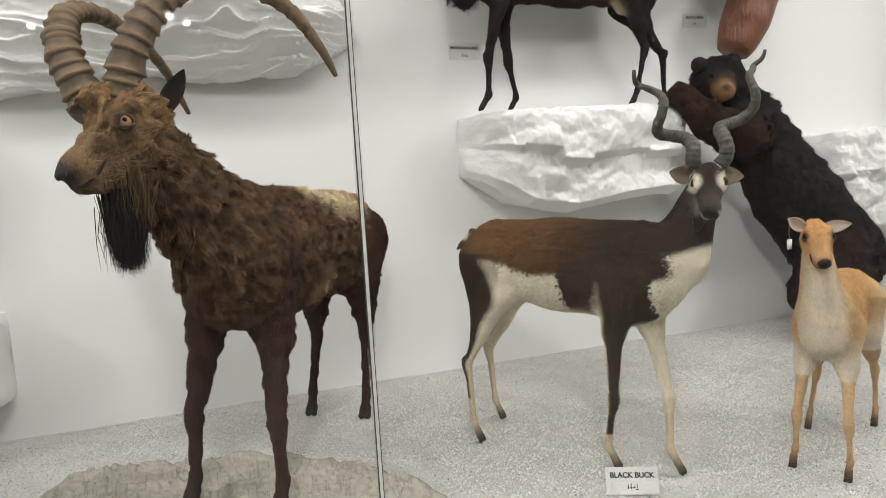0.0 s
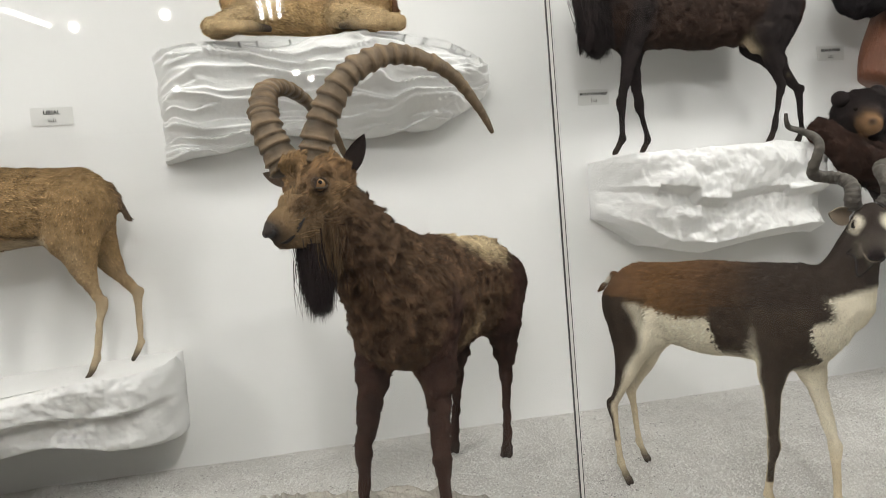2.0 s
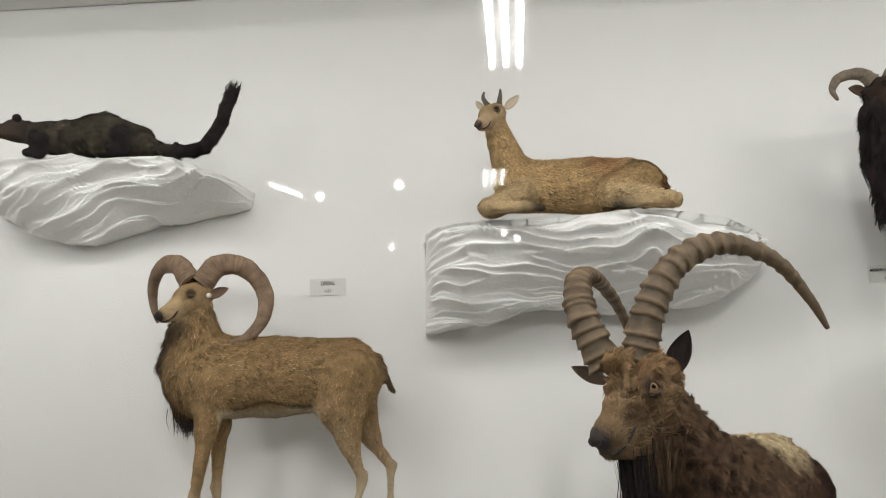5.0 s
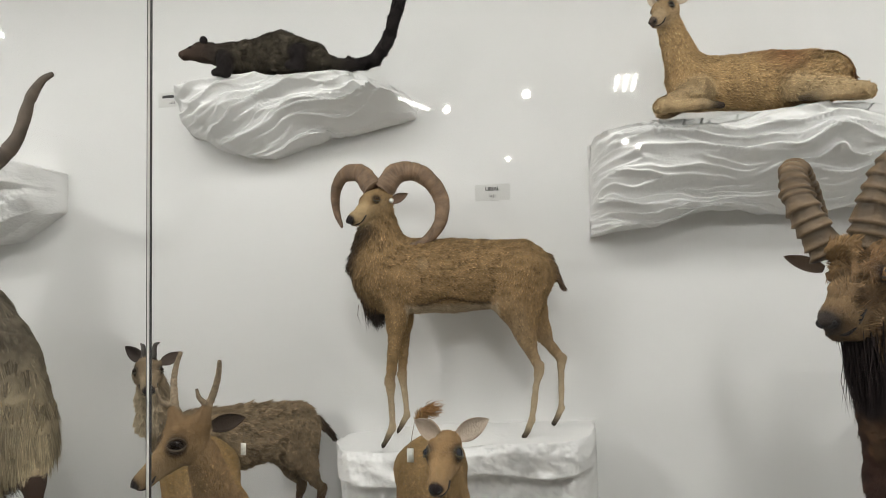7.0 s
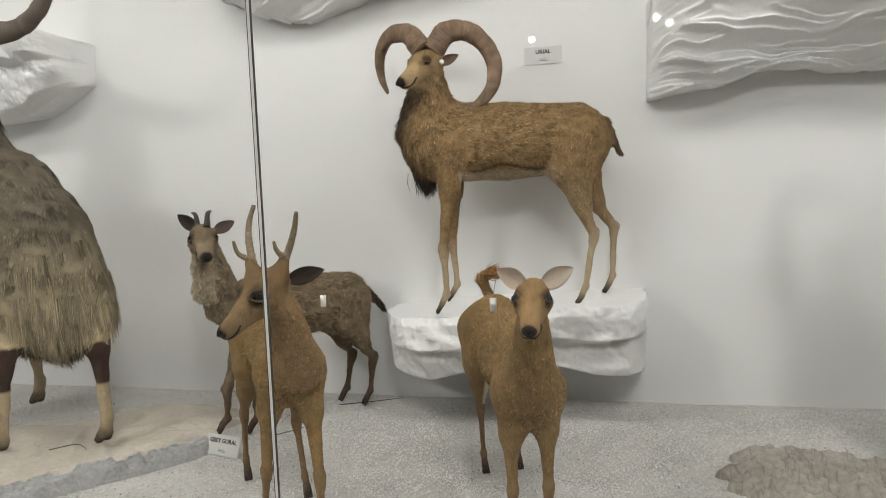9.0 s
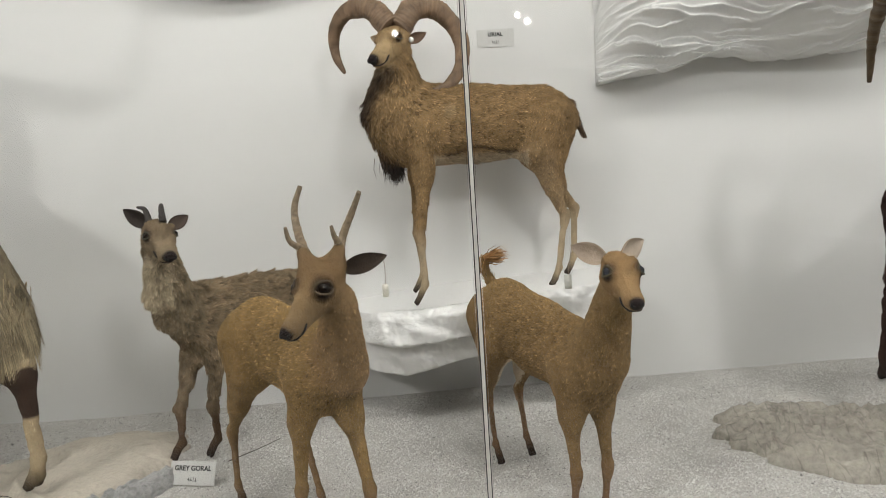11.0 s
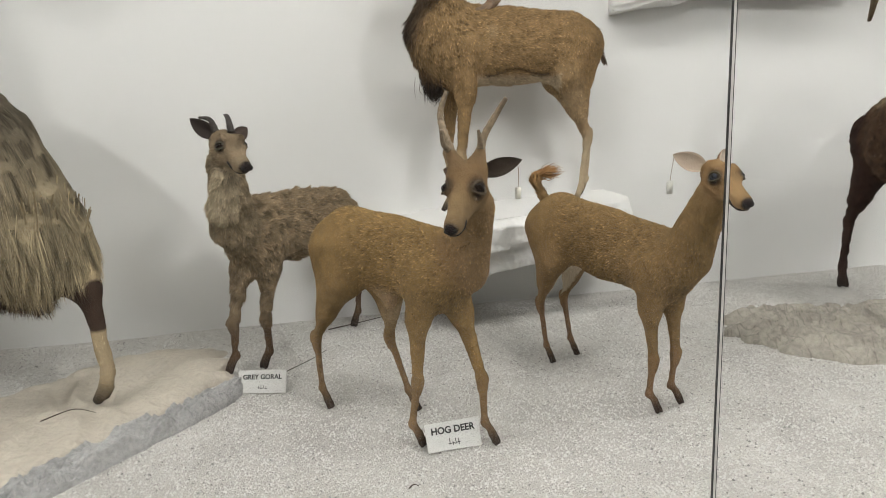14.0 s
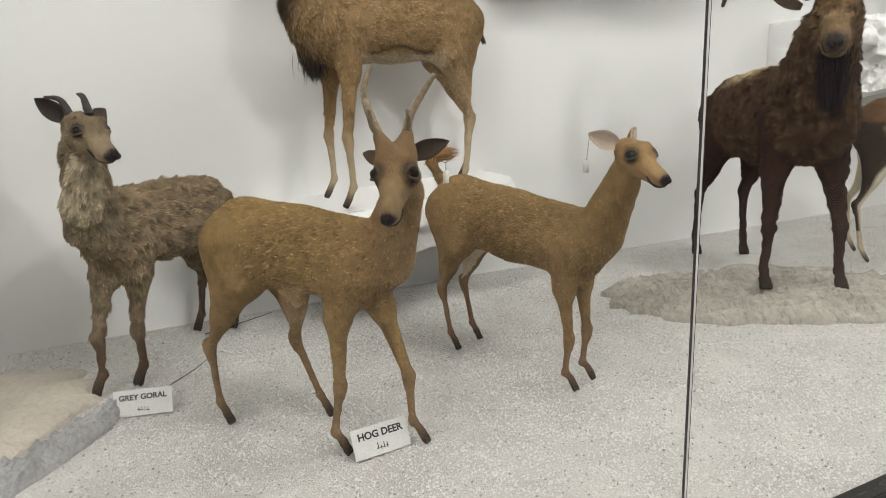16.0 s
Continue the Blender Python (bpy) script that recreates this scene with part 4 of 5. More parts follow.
def recliner():
    M = Mount("mounted_young_antelope", (-0.25, 2.87, 1.87), (0, 1, 0), "sandy young antelope mount lying on a white plaster ledge")
    coat, pale = (0.41, 0.275, 0.135), (0.5, 0.37, 0.21)
    torso(M, (-0.5, 2.87, 2.01), 0.105, (-0.22, 2.87, 2.005), 0.108, (-0.04, 2.88, 2.0), 0.108, coat, 0.018, 0.85)
    M.seg((-0.60, 2.83, 2.27), 0.048, (-0.535, 2.86, 2.06), 0.085, coat, 0.016, k=0.05)
    head(M, (-0.605, 2.82, 2.335), 0.052, (-0.665, 2.745, 2.265), 0.025, (0.3, 0.2, 0.1), (0.38, 0.28, 0.17), nose=(0.1, 0.075, 0.06), eye=0.012, pad=0.4)
    # folded legs
    M.seg((-0.5, 2.79, 1.97), 0.05, (-0.66, 2.74, 1.9), 0.03, pale, k=0.04)
    M.seg((-0.66, 2.74, 1.9), 0.026, (-0.5, 2.72, 1.895), 0.022, pale, 0.01, k=0.02)
    M.seg((-0.5, 2.72, 1.895), 0.02, (-0.43, 2.73, 1.885), 0.014, HOOF, 0, k=0.01)
    M.seg((-0.55, 2.83, 1.95), 0.045, (-0.64, 2.82, 1.9), 0.03, pale, k=0.04)
    M.seg((0.0, 2.82, 2.0), 0.085, (-0.14, 2.77, 1.96), 0.055, coat, k=0.05)
    M.seg((-0.14, 2.75, 1.94), 0.05, (0.1, 2.74, 1.905), 0.03, pale, k=0.04)
    M.seg((0.1, 2.73, 1.9), 0.026, (-0.08, 2.71, 1.89), 0.018, pale, 0.01, k=0.02)
    M.seg((-0.08, 2.71, 1.89), 0.019, (-0.14, 2.715, 1.885), 0.013, HOOF, 0, k=0.01)
    M.seg((0.1, 2.9, 2.04), 0.024, (0.125, 2.9, 1.94), 0.018, (0.12, 0.06, 0.03), 0.02)
    M.spot((-0.16, 2.8, 2.12), 0.14, (0.26, 0.13, 0.06), 0.9)
    M.skin(0.008, 45000, 0.0026, 0.006, relief=28, lock=4, vivid=0.7)
    hc = (0.12, 0.09, 0.07)
    M.horn([(-0.585, 2.815, 2.375), (-0.578, 2.825, 2.42), (-0.575, 2.83, 2.455)], 0.013, 0.004, hc, 5, 0.002, 24)
    M.horn([(-0.635, 2.81, 2.375), (-0.652, 2.815, 2.41), (-0.648, 2.82, 2.44)], 0.012, 0.004, hc, 5, 0.002, 24)
    M.ear((-0.555, 2.825, 2.365), (-0.495, 2.83, 2.425), 0.02, (-0.4, -1, 0), (0.3, 0.2, 0.1), (0.5, 0.42, 0.32))
    M.ear((-0.655, 2.82, 2.36), (-0.685, 2.83, 2.405), 0.015, (-0.4, -1, 0), (0.3, 0.2, 0.1), (0.5, 0.42, 0.32))
    M.done()


def mouflon():
    M = Mount("mounted_mouflon", (1.6, 2.88, 1.3), (0, 1, 0), "blackish-brown mouflon ram mount with short curled horns on a ledge")
    coat, leg = (0.03, 0.018, 0.0135), (0.016, 0.012, 0.012)
    C, mid, P = (1.2, 2.87, 1.965), (1.6, 2.88, 1.945), (1.98, 2.9, 1.95)
    torso(M, C, 0.175, mid, 0.15, P, 0.15, coat, 0.022)
    legs(M, C, 0.175, P, 0.15, [(1.1, 2.8, 1.29), (1.32, 2.97, 1.29)], [(1.9, 2.8, 1.29), (2.2, 2.98, 1.29)], leg, leg, 0.8)
    M.seg((1.02, 2.82, 2.33), 0.066, (1.09, 2.86, 2.08), 0.145, leg, 0.024, k=0.05)
    M.seg((0.985, 2.81, 2.24), 0.058, (1.02, 2.83, 1.84), 0.07, leg, 0.05, k=0.04)
    head(M, (1.02, 2.80, 2.36), 0.056, (1.06, 2.68, 2.285), 0.03, (0.04, 0.025, 0.019), (0.05, 0.032, 0.025), eye=0.013, chin=(0.2, 0.16, 0.13))
    M.spot((1.07, 2.645, 2.27), 0.055, (0.45, 0.38, 0.3), 0.5)
    M.spot((1.88, 2.78, 1.85), 0.04, (0.26, 0.2, 0.13), 0.8)
    M.spot((2.13, 2.85, 1.95), 0.14, (0.07, 0.025, 0.014), 0.9)
    M.spot((1.25, 2.9, 1.56), 0.03, (0.3, 0.25, 0.2), 0.6)
    M.spot((2.13, 2.93, 1.65), 0.03, (0.35, 0.28, 0.2), 0.6)
    M.seg((1.845, 2.84, 1.81), 0.036, (1.855, 2.835, 1.765), 0.028, (0.34, 0.27, 0.18), 0.005, k=0.015)
    M.seg((2.09, 2.9, 2.03), 0.025, (2.13, 2.9, 1.92), 0.015, coat, 0.02)
    M.skin(0.0095, 60000, 0.0024, 0.0119, relief=24, lock=30)
    hc = (0.16, 0.125, 0.09)
    M.horn([(0.99, 2.8, 2.395), (0.945, 2.82, 2.44), (0.87, 2.83, 2.43), (0.828, 2.82, 2.375), (0.832, 2.8, 2.32)], 0.03, 0.007, hc, 18, 0.003, 80, 0.8, 0.8, 0.3)
    M.horn([(1.05, 2.79, 2.4), (1.085, 2.8, 2.45), (1.145, 2.79, 2.445), (1.16, 2.76, 2.385), (1.145, 2.73, 2.33)], 0.03, 0.007, hc, 18, 0.003, 80, 0.8, 0.8, 0.3)
    M.ear((0.965, 2.82, 2.36), (0.885, 2.8, 2.37), 0.024, (0.2, -1, 0), (0.04, 0.025, 0.02), (0.09, 0.06, 0.045))
    M.tuft((1.01, 2.81, 2.02), (1.04, 2.81, 1.77), 2200, 0.028, 0.018, (0.015, 0.012, 0.012), 0.0016)
    M.done()


def blackbuck():
    M = Mount("mounted_blackbuck", (0.98, 2.08, 0), (0.89, 0.46, 0), "brown and white blackbuck mount with spiral horns on gravel")
    coat, pale, black = (0.105, 0.058, 0.028), (0.66, 0.6, 0.47), (0.03, 0.022, 0.018)
    C, mid, P = (1.16, 1.80, 0.655), (1.03, 2.07, 0.67), (0.905, 2.32, 0.675)
    torso(M, C, 0.16, mid, 0.15, P, 0.14, coat, 0.016, 0.8)
    legs(M, C, 0.155, P, 0.135, [(1.225, 1.71, 0), (1.065, 1.83, 0)], [(0.92, 2.44, 0), (0.75, 2.26, 0)], pale, (0.5, 0.42, 0.29), 0.72, 0.008)
    M.seg((1.365, 1.72, 0.92), 0.05, (1.275, 1.735, 0.71), 0.10, black, 0.01, k=0.06)
    head(M, (1.375, 1.705, 0.955), 0.053, (1.305, 1.62, 0.865), 0.029, (0.03, 0.021, 0.017), (0.022, 0.016, 0.014), eye=0.013, chin=(0.5, 0.44, 0.35), ring=(0.6, 0.55, 0.45))
    dirx = unit((0.46, -0.89, 0))
    left = np.array((0.89, 0.46, 0))

    def tint(v, n, c):
        s = (v - np.array((1.0, 2.08, 0))) @ dirx
        l = (v - np.array((1.0, 2.08, 0))) @ left
        line = 0.655 + 0.03 * np.clip(-s / 0.3, -0.4, 1) + 0.012 * np.sin(s * 17 + l * 9)
        back = np.clip((v[:, 2] - line) / 0.016, 0, 1)[:, None]
        on = ((s > -0.5) & (s < 0.52) & (v[:, 2] > 0.42) & (v[:, 2] < 0.84))[:, None]
        upper = np.stack([np.interp(s, (-0.35, -0.12, 0.08, 0.25), q) for q in ((0.105, 0.12, 0.08, 0.032), (0.058, 0.064, 0.045, 0.023), (0.031, 0.028, 0.024, 0.018))], 1)
        c = np.where(on, upper * back + np.array(pale) * (1 - back), c)
        chest = (np.clip((s - 0.24) / 0.03, 0, 1) * np.clip((l + 0.05) / 0.02, 0, 1) * np.clip((0.69 + 0.3 * (s - 0.3) - v[:, 2]) / 0.02, 0, 1) * (v[:, 2] > 0.42))[:, None]
        c = c * (1 - chest) + np.array(pale) * chest
        outer, ahead = -(n @ left), n @ dirx
        fore = (s > 0.1) & (s < 0.42) & (l < -0.02) & (v[:, 2] > 0.12) & (v[:, 2] < 0.7)
        stripe = np.clip((outer * 0.75 + ahead * 0.5 - 0.25) / 0.3, 0, 1) * fore
        thigh = (s < -0.16) & (l < 0.0) & (v[:, 2] > 0.16) & (v[:, 2] < 0.72)
        rear = np.clip((outer * 0.6 - ahead * 0.75 - 0.1) / 0.35, 0, 1) * thigh
        w = np.clip(stripe + rear, 0, 1)[:, None]
        c = c * (1 - w) + np.array((0.042, 0.03, 0.022)) * w
        return c
    M.spot((1.295, 1.63, 0.84), 0.03, (0.55, 0.48, 0.38), 0.5)
    M.spot((1.32, 1.59, 0.84), 0.026, (0.55, 0.48, 0.38), 0.5)
    M.spot((0.83, 2.45, 0.77), 0.028, (0.7, 0.65, 0.55), 0.4)
    M.seg((0.85, 2.43, 0.785), 0.014, (0.805, 2.48, 0.72), 0.009, (0.3, 0.15, 0.06), 0.012)
    M.skin(0.0085, 55000, 0.0025, 0.006, tint, relief=34, lock=4, lift=0.2, vivid=1.0)
    hc = (0.085, 0.074, 0.062)
    for b, t, hand in (((1.345, 1.735, 1.0), (1.165, 1.79, 1.31), 1), ((1.425, 1.72, 1.0), (1.665, 1.76, 1.37), -1)):
        b, t = np.array(b), np.array(t)
        d = unit(t - b)
        s1 = unit(np.cross(d, (0, 1, 0)))
        s2 = np.cross(d, s1)
        pts = []
        for i in range(17):
            u = i / 16
            a = hand * u * 2 * math.pi * 1.9 + (0.6 if hand > 0 else 2.6)
            r = 0.038 * math.sin(math.pi * min(1, u * 1.15 + 0.02)) ** 0.6 if u < 0.85 else 0.03 * (1 - u) / 0.15
            pts.append(b + (t - b) * u + r * (math.cos(a) * s1 + math.sin(a) * s2))
        M.horn(pts, 0.023, 0.005, hc, 34, 0.004, 140, 1.0, 0.8, 0.4)
    M.ear((1.335, 1.735, 0.965), (1.225, 1.70, 0.985), 0.03, (-0.5, -0.8, 0), (0.12, 0.08, 0.05), (0.3, 0.24, 0.18))
    M.ear((1.42, 1.72, 0.965), (1.505, 1.69, 0.955), 0.03, (-0.5, -0.8, 0), (0.12, 0.08, 0.05), (0.3, 0.24, 0.18))
    M.done()


def fawn():
    M = Mount("mounted_blackbuck_doe", (1.85, 1.63, 0), (0.55, -0.83, 0), "small orange-tan antelope doe mount with cream chest on gravel")
    coat, pale = (0.4, 0.225, 0.095), (0.6, 0.52, 0.4)
    C, mid, P = (1.71, 1.555, 0.465), (1.86, 1.65, 0.47), (2.02, 1.74, 0.475)
    torso(M, C, 0.108, mid, 0.098, P, 0.105, coat, 0.01, 0.8)
    legs(M, C, 0.108, P, 0.105, [(1.66, 1.43, 0), (1.6, 1.58, 0)], [(2.12, 1.70, 0), (1.9, 1.79, 0)], (0.5, 0.34, 0.18), (0.45, 0.29, 0.15), 0.52, 0.008)
    M.seg((1.605, 1.505, 0.73), 0.038, (1.665, 1.535, 0.53), 0.07, (0.5, 0.34, 0.18), 0.009, k=0.05)
    M.seg((1.585, 1.475, 0.68), 0.028, (1.64, 1.51, 0.45), 0.06, pale, 0.01, k=0.04)
    head(M, (1.6, 1.505, 0.775), 0.043, (1.555, 1.44, 0.705), 0.023, (0.45, 0.23, 0.09), (0.45, 0.26, 0.12), eye=0.011)
    M.skin(0.0075, 21000, 0.0020, 0.0051, white_below(lambda v: np.where(v[:, 2] > 0.3, 0.44, 0.0), 0.07, pale), relief=34, lock=4, vivid=0.8)
    M.ear((1.575, 1.52, 0.79), (1.5, 1.51, 0.825), 0.02, (-0.6, -0.8, 0), (0.35, 0.2, 0.1), (0.55, 0.45, 0.36))
    M.ear((1.64, 1.51, 0.785), (1.735, 1.49, 0.795), 0.02, (-0.6, -0.8, 0), (0.35, 0.2, 0.1), (0.55, 0.45, 0.36))
    M.strand([(1.5, 1.505, 0.82), (1.49, 1.5, 0.79), (1.492, 1.5, 0.765)], 0.001, (0.3, 0.25, 0.2))
    M.add(*box(0.016, 0.004, 0.03, (1.492, 1.5, 0.75)), (0.7, 0.68, 0.62), 1)
    M.done()


def hog_deer():
    M = Mount("mounted_hog_deer_stag", (-2.24, 1.95, 0), (0.82, 0.57, 0), "reddish-brown hog deer stag mount with slim antlers on gravel")
    coat, low = (0.222, 0.143, 0.06), (0.2, 0.128, 0.066)
    C, mid, P = (-2.135, 1.82, 0.515), (-2.245, 1.975, 0.54), (-2.36, 2.12, 0.55)
    torso(M, C, 0.112, mid, 0.104, P, 0.118, coat, 0.013, 0.84)
    legs(M, C, 0.112, P, 0.118, [(-2.02, 1.74, 0), (-2.23, 1.79, 0)], [(-2.205, 2.035, 0), (-2.485, 2.14, 0)], coat, low, 0.63, 0.008)
    M.seg((-2.066, 1.65, 0.74), 0.036, (-2.085, 1.76, 0.55), 0.066, (0.2, 0.125, 0.06), 0.01, k=0.05)
    M.seg((-2.055, 1.63, 0.72), 0.032, (-2.062, 1.735, 0.53), 0.046, (0.22, 0.145, 0.075), 0.01, k=0.05)
    head(M, (-2.085, 1.61, 0.79), 0.052, (-2.154, 1.508, 0.7), 0.021, (0.17, 0.105, 0.05), (0.2, 0.135, 0.07), eye=0.0185, fur=0.008, chin=(0.24, 0.17, 0.1))
    M.seg((-2.12, 1.6, 0.835), 0.022, (-2.13, 1.605, 0.86), 0.016, (0.2, 0.13, 0.07), 0.006)
    M.seg((-2.058, 1.63, 0.835), 0.022, (-2.05, 1.635, 0.86), 0.016, (0.2, 0.13, 0.07), 0.006)
    M.seg((-2.42, 2.24, 0.6), 0.02, (-2.46, 2.27, 0.48), 0.012, (0.3, 0.18, 0.08), 0.02)
    M.seg((-2.27, 2.03, 0.42), 0.028, (-2.26, 2.0, 0.385), 0.02, (0.4, 0.27, 0.15), 0.008)
    M.spot((-2.24, 2.07, 0.33), 0.07, (0.34, 0.25, 0.15), 0.8)
    M.spot((-2.26, 1.95, 0.415), 0.08, (0.4, 0.28, 0.16), 0.8)
    M.skin(0.0075, 80000, 0.0019, 0.0045, relief=40, lock=4, lift=0.2, vivid=1.15)
    hc = (0.27, 0.205, 0.135)
    M.horn([(-2.122, 1.605, 0.85), (-2.142, 1.625, 0.91), (-2.148, 1.64, 0.965), (-2.13, 1.64, 1.018)], 0.0105, 0.0055, hc, 14, 0.0022, 50, 1, 0.8, 0.3)
    M.horn([(-2.132, 1.61, 0.87), (-2.155, 1.585, 0.89), (-2.162, 1.575, 0.925)], 0.008, 0.004, hc, 5, 0.0016, 20)
    M.horn([(-2.052, 1.635, 0.85), (-2.035, 1.648, 0.9), (-2.01, 1.63, 0.95), (-1.988, 1.6, 0.995)], 0.0105, 0.0055, hc, 14, 0.0022, 50, 1, 0.8, 0.3)
    M.horn([(-2.047, 1.637, 0.87), (-2.055, 1.61, 0.895), (-2.06, 1.605, 0.92)], 0.008, 0.004, hc, 5, 0.0016, 20)
    M.ear((-2.04, 1.645, 0.81), (-1.935, 1.64, 0.838), 0.024, (-0.3, -0.9, 0), (0.16, 0.1, 0.05), (0.06, 0.045, 0.035))
    M.ear((-2.105, 1.675, 0.8), (-2.125, 1.745, 0.815), 0.018, (-0.7, -0.7, 0), (0.16, 0.1, 0.05), (0.1, 0.07, 0.05))
    M.strand([(-1.95, 1.65, 0.845), (-1.943, 1.648, 0.81), (-1.945, 1.648, 0.765)], 0.0009, (0.25, 0.2, 0.15))
    M.add(*box(0.015, 0.003, 0.032, (-1.945, 1.648, 0.75)), (0.7, 0.68, 0.6), 1)
    M.done()


def hog_doe():
    M = Mount("mounted_hog_deer_doe", (-1.49, 2.07, 0), (0.96, 0.28, 0), "reddish-brown hog deer doe mount with paper ear tag on gravel")
    coat, low = (0.208, 0.134, 0.06), (0.2, 0.12, 0.065)
    C, mid, P = (-1.405, 1.83, 0.465), (-1.49, 2.07, 0.495), (-1.565, 2.3, 0.53)
    torso(M, C, 0.106, mid, 0.105, P, 0.114, coat, 0.013, 0.82)
    legs(M, C, 0.115, P, 0.116, [(-1.36, 1.84, 0), (-1.46, 1.80, 0)], [(-1.50, 2.36, 0), (-1.62, 2.31, 0)], coat, low, 0.59, 0.008)
    M.seg((-1.38, 1.66, 0.71), 0.034, (-1.405, 1.765, 0.5), 0.062, coat, 0.01, k=0.05)
    M.seg((-1.372, 1.635, 0.68), 0.03, (-1.375, 1.73, 0.51), 0.053, coat, 0.01, k=0.05)
    head(M, (-1.372, 1.632, 0.765), 0.047, (-1.373, 1.514, 0.707), 0.021, (0.21, 0.13, 0.062), (0.27, 0.17, 0.08), eye=0.015, fur=0.008, eyecol=(0.03, 0.035, 0.045), chin=(0.34, 0.24, 0.14))
    M.seg((-1.585, 2.405, 0.62), 0.02, (-1.625, 2.42, 0.7), 0.012, coat, 0.02)
    M.seg((-1.625, 2.42, 0.7), 0.012, (-1.59, 2.4, 0.735), 0.006, (0.4, 0.22, 0.09), 0.025)

    def tint(v, n, c):
        in_leg = ((v[:, 1] > 2.18) & (v[:, 2] < 0.44) & (v[:, 2] > 0.25) & (np.abs(v[:, 0] + 1.56 - (v[:, 1] - 2.3) * -0.3) < 0.055))[:, None]
        return np.where(in_leg, (0.55, 0.46, 0.34), c)
    M.skin(0.0075, 75000, 0.0019, 0.0045, tint, relief=40, lock=4, lift=0.2, vivid=1.15)
    M.tuft((-1.61, 2.41, 0.72), (-1.545, 2.38, 0.735), 160, 0.008, 0.012, (0.35, 0.19, 0.08), 0.002)
    M.ear((-1.398, 1.655, 0.79), (-1.472, 1.695, 0.825), 0.027, (-0.3, -0.9, 0), (0.25, 0.15, 0.08), (0.42, 0.34, 0.27))
    M.ear((-1.346, 1.655, 0.79), (-1.272, 1.72, 0.825), 0.027, (0.3, -0.9, 0), (0.25, 0.15, 0.08), (0.5, 0.42, 0.34))
    M.strand([(-1.47, 1.69, 0.82), (-1.478, 1.688, 0.78), (-1.482, 1.688, 0.75)], 0.0009, (0.25, 0.2, 0.15))
    M.add(*box(0.018, 0.003, 0.036, (-1.483, 1.688, 0.733)), (0.6, 0.6, 0.55), 1)
    M.done()


def goral():
    M = Mount("mounted_goral", (-2.55, 2.82, 0), (0.79, -0.615, 0), "grey-brown shaggy goral mount with short black horns on gravel")
    coat, leg = (0.215, 0.16, 0.1), (0.1, 0.062, 0.036)
    C, mid, P = (-2.70, 2.645, 0.535), (-2.55, 2.82, 0.53), (-2.40, 2.99, 0.525)
    torso(M, C, 0.128, mid, 0.122, P, 0.12, coat, 0.026, 0.85)
    legs(M, C, 0.128, P, 0.12, [(-2.69, 2.60, 0), (-2.82, 2.57, 0)], [(-2.30, 3.03, 0), (-2.44, 3.08, 0)], coat, leg, 0.8, 0.014)
    M.seg((-2.765, 2.42, 0.83), 0.055, (-2.765, 2.545, 0.58), 0.085, (0.2, 0.155, 0.1), 0.015, k=0.05)
    M.seg((-2.755, 2.37, 0.79), 0.03, (-2.79, 2.44, 0.66), 0.05, (0.4, 0.33, 0.23), 0.022, k=0.03)
    head(M, (-2.75, 2.375, 0.885), 0.056, (-2.697, 2.305, 0.825), 0.028, (0.17, 0.125, 0.08), (0.26, 0.2, 0.13), eye=0.014, fur=0.011)
    M.seg((-2.31, 3.09, 0.56), 0.02, (-2.24, 3.11, 0.47), 0.01, (0.05, 0.035, 0.025), 0.03)
    M.skin(0.0085, 80000, 0.0021, 0.0119, relief=26, lift=0.34, lock=16, vivid=0.8)
    hc = (0.04, 0.032, 0.028)
    M.horn([(-2.775, 2.385, 0.93), (-2.795, 2.41, 0.975), (-2.835, 2.45, 0.985)], 0.012, 0.004, hc, 6, 0.002, 26)
    M.horn([(-2.725, 2.375, 0.93), (-2.735, 2.4, 0.98), (-2.75, 2.45, 0.99)], 0.012, 0.004, hc, 6, 0.002, 26)
    M.ear((-2.79, 2.395, 0.92), (-2.855, 2.375, 0.982), 0.027, (0.1, -0.9, 0), (0.1, 0.07, 0.05), (0.05, 0.04, 0.035))
    M.ear((-2.715, 2.42, 0.91), (-2.682, 2.515, 0.945), 0.025, (0.1, -0.9, 0), (0.1, 0.07, 0.05), (0.08, 0.06, 0.05))
    M.done()


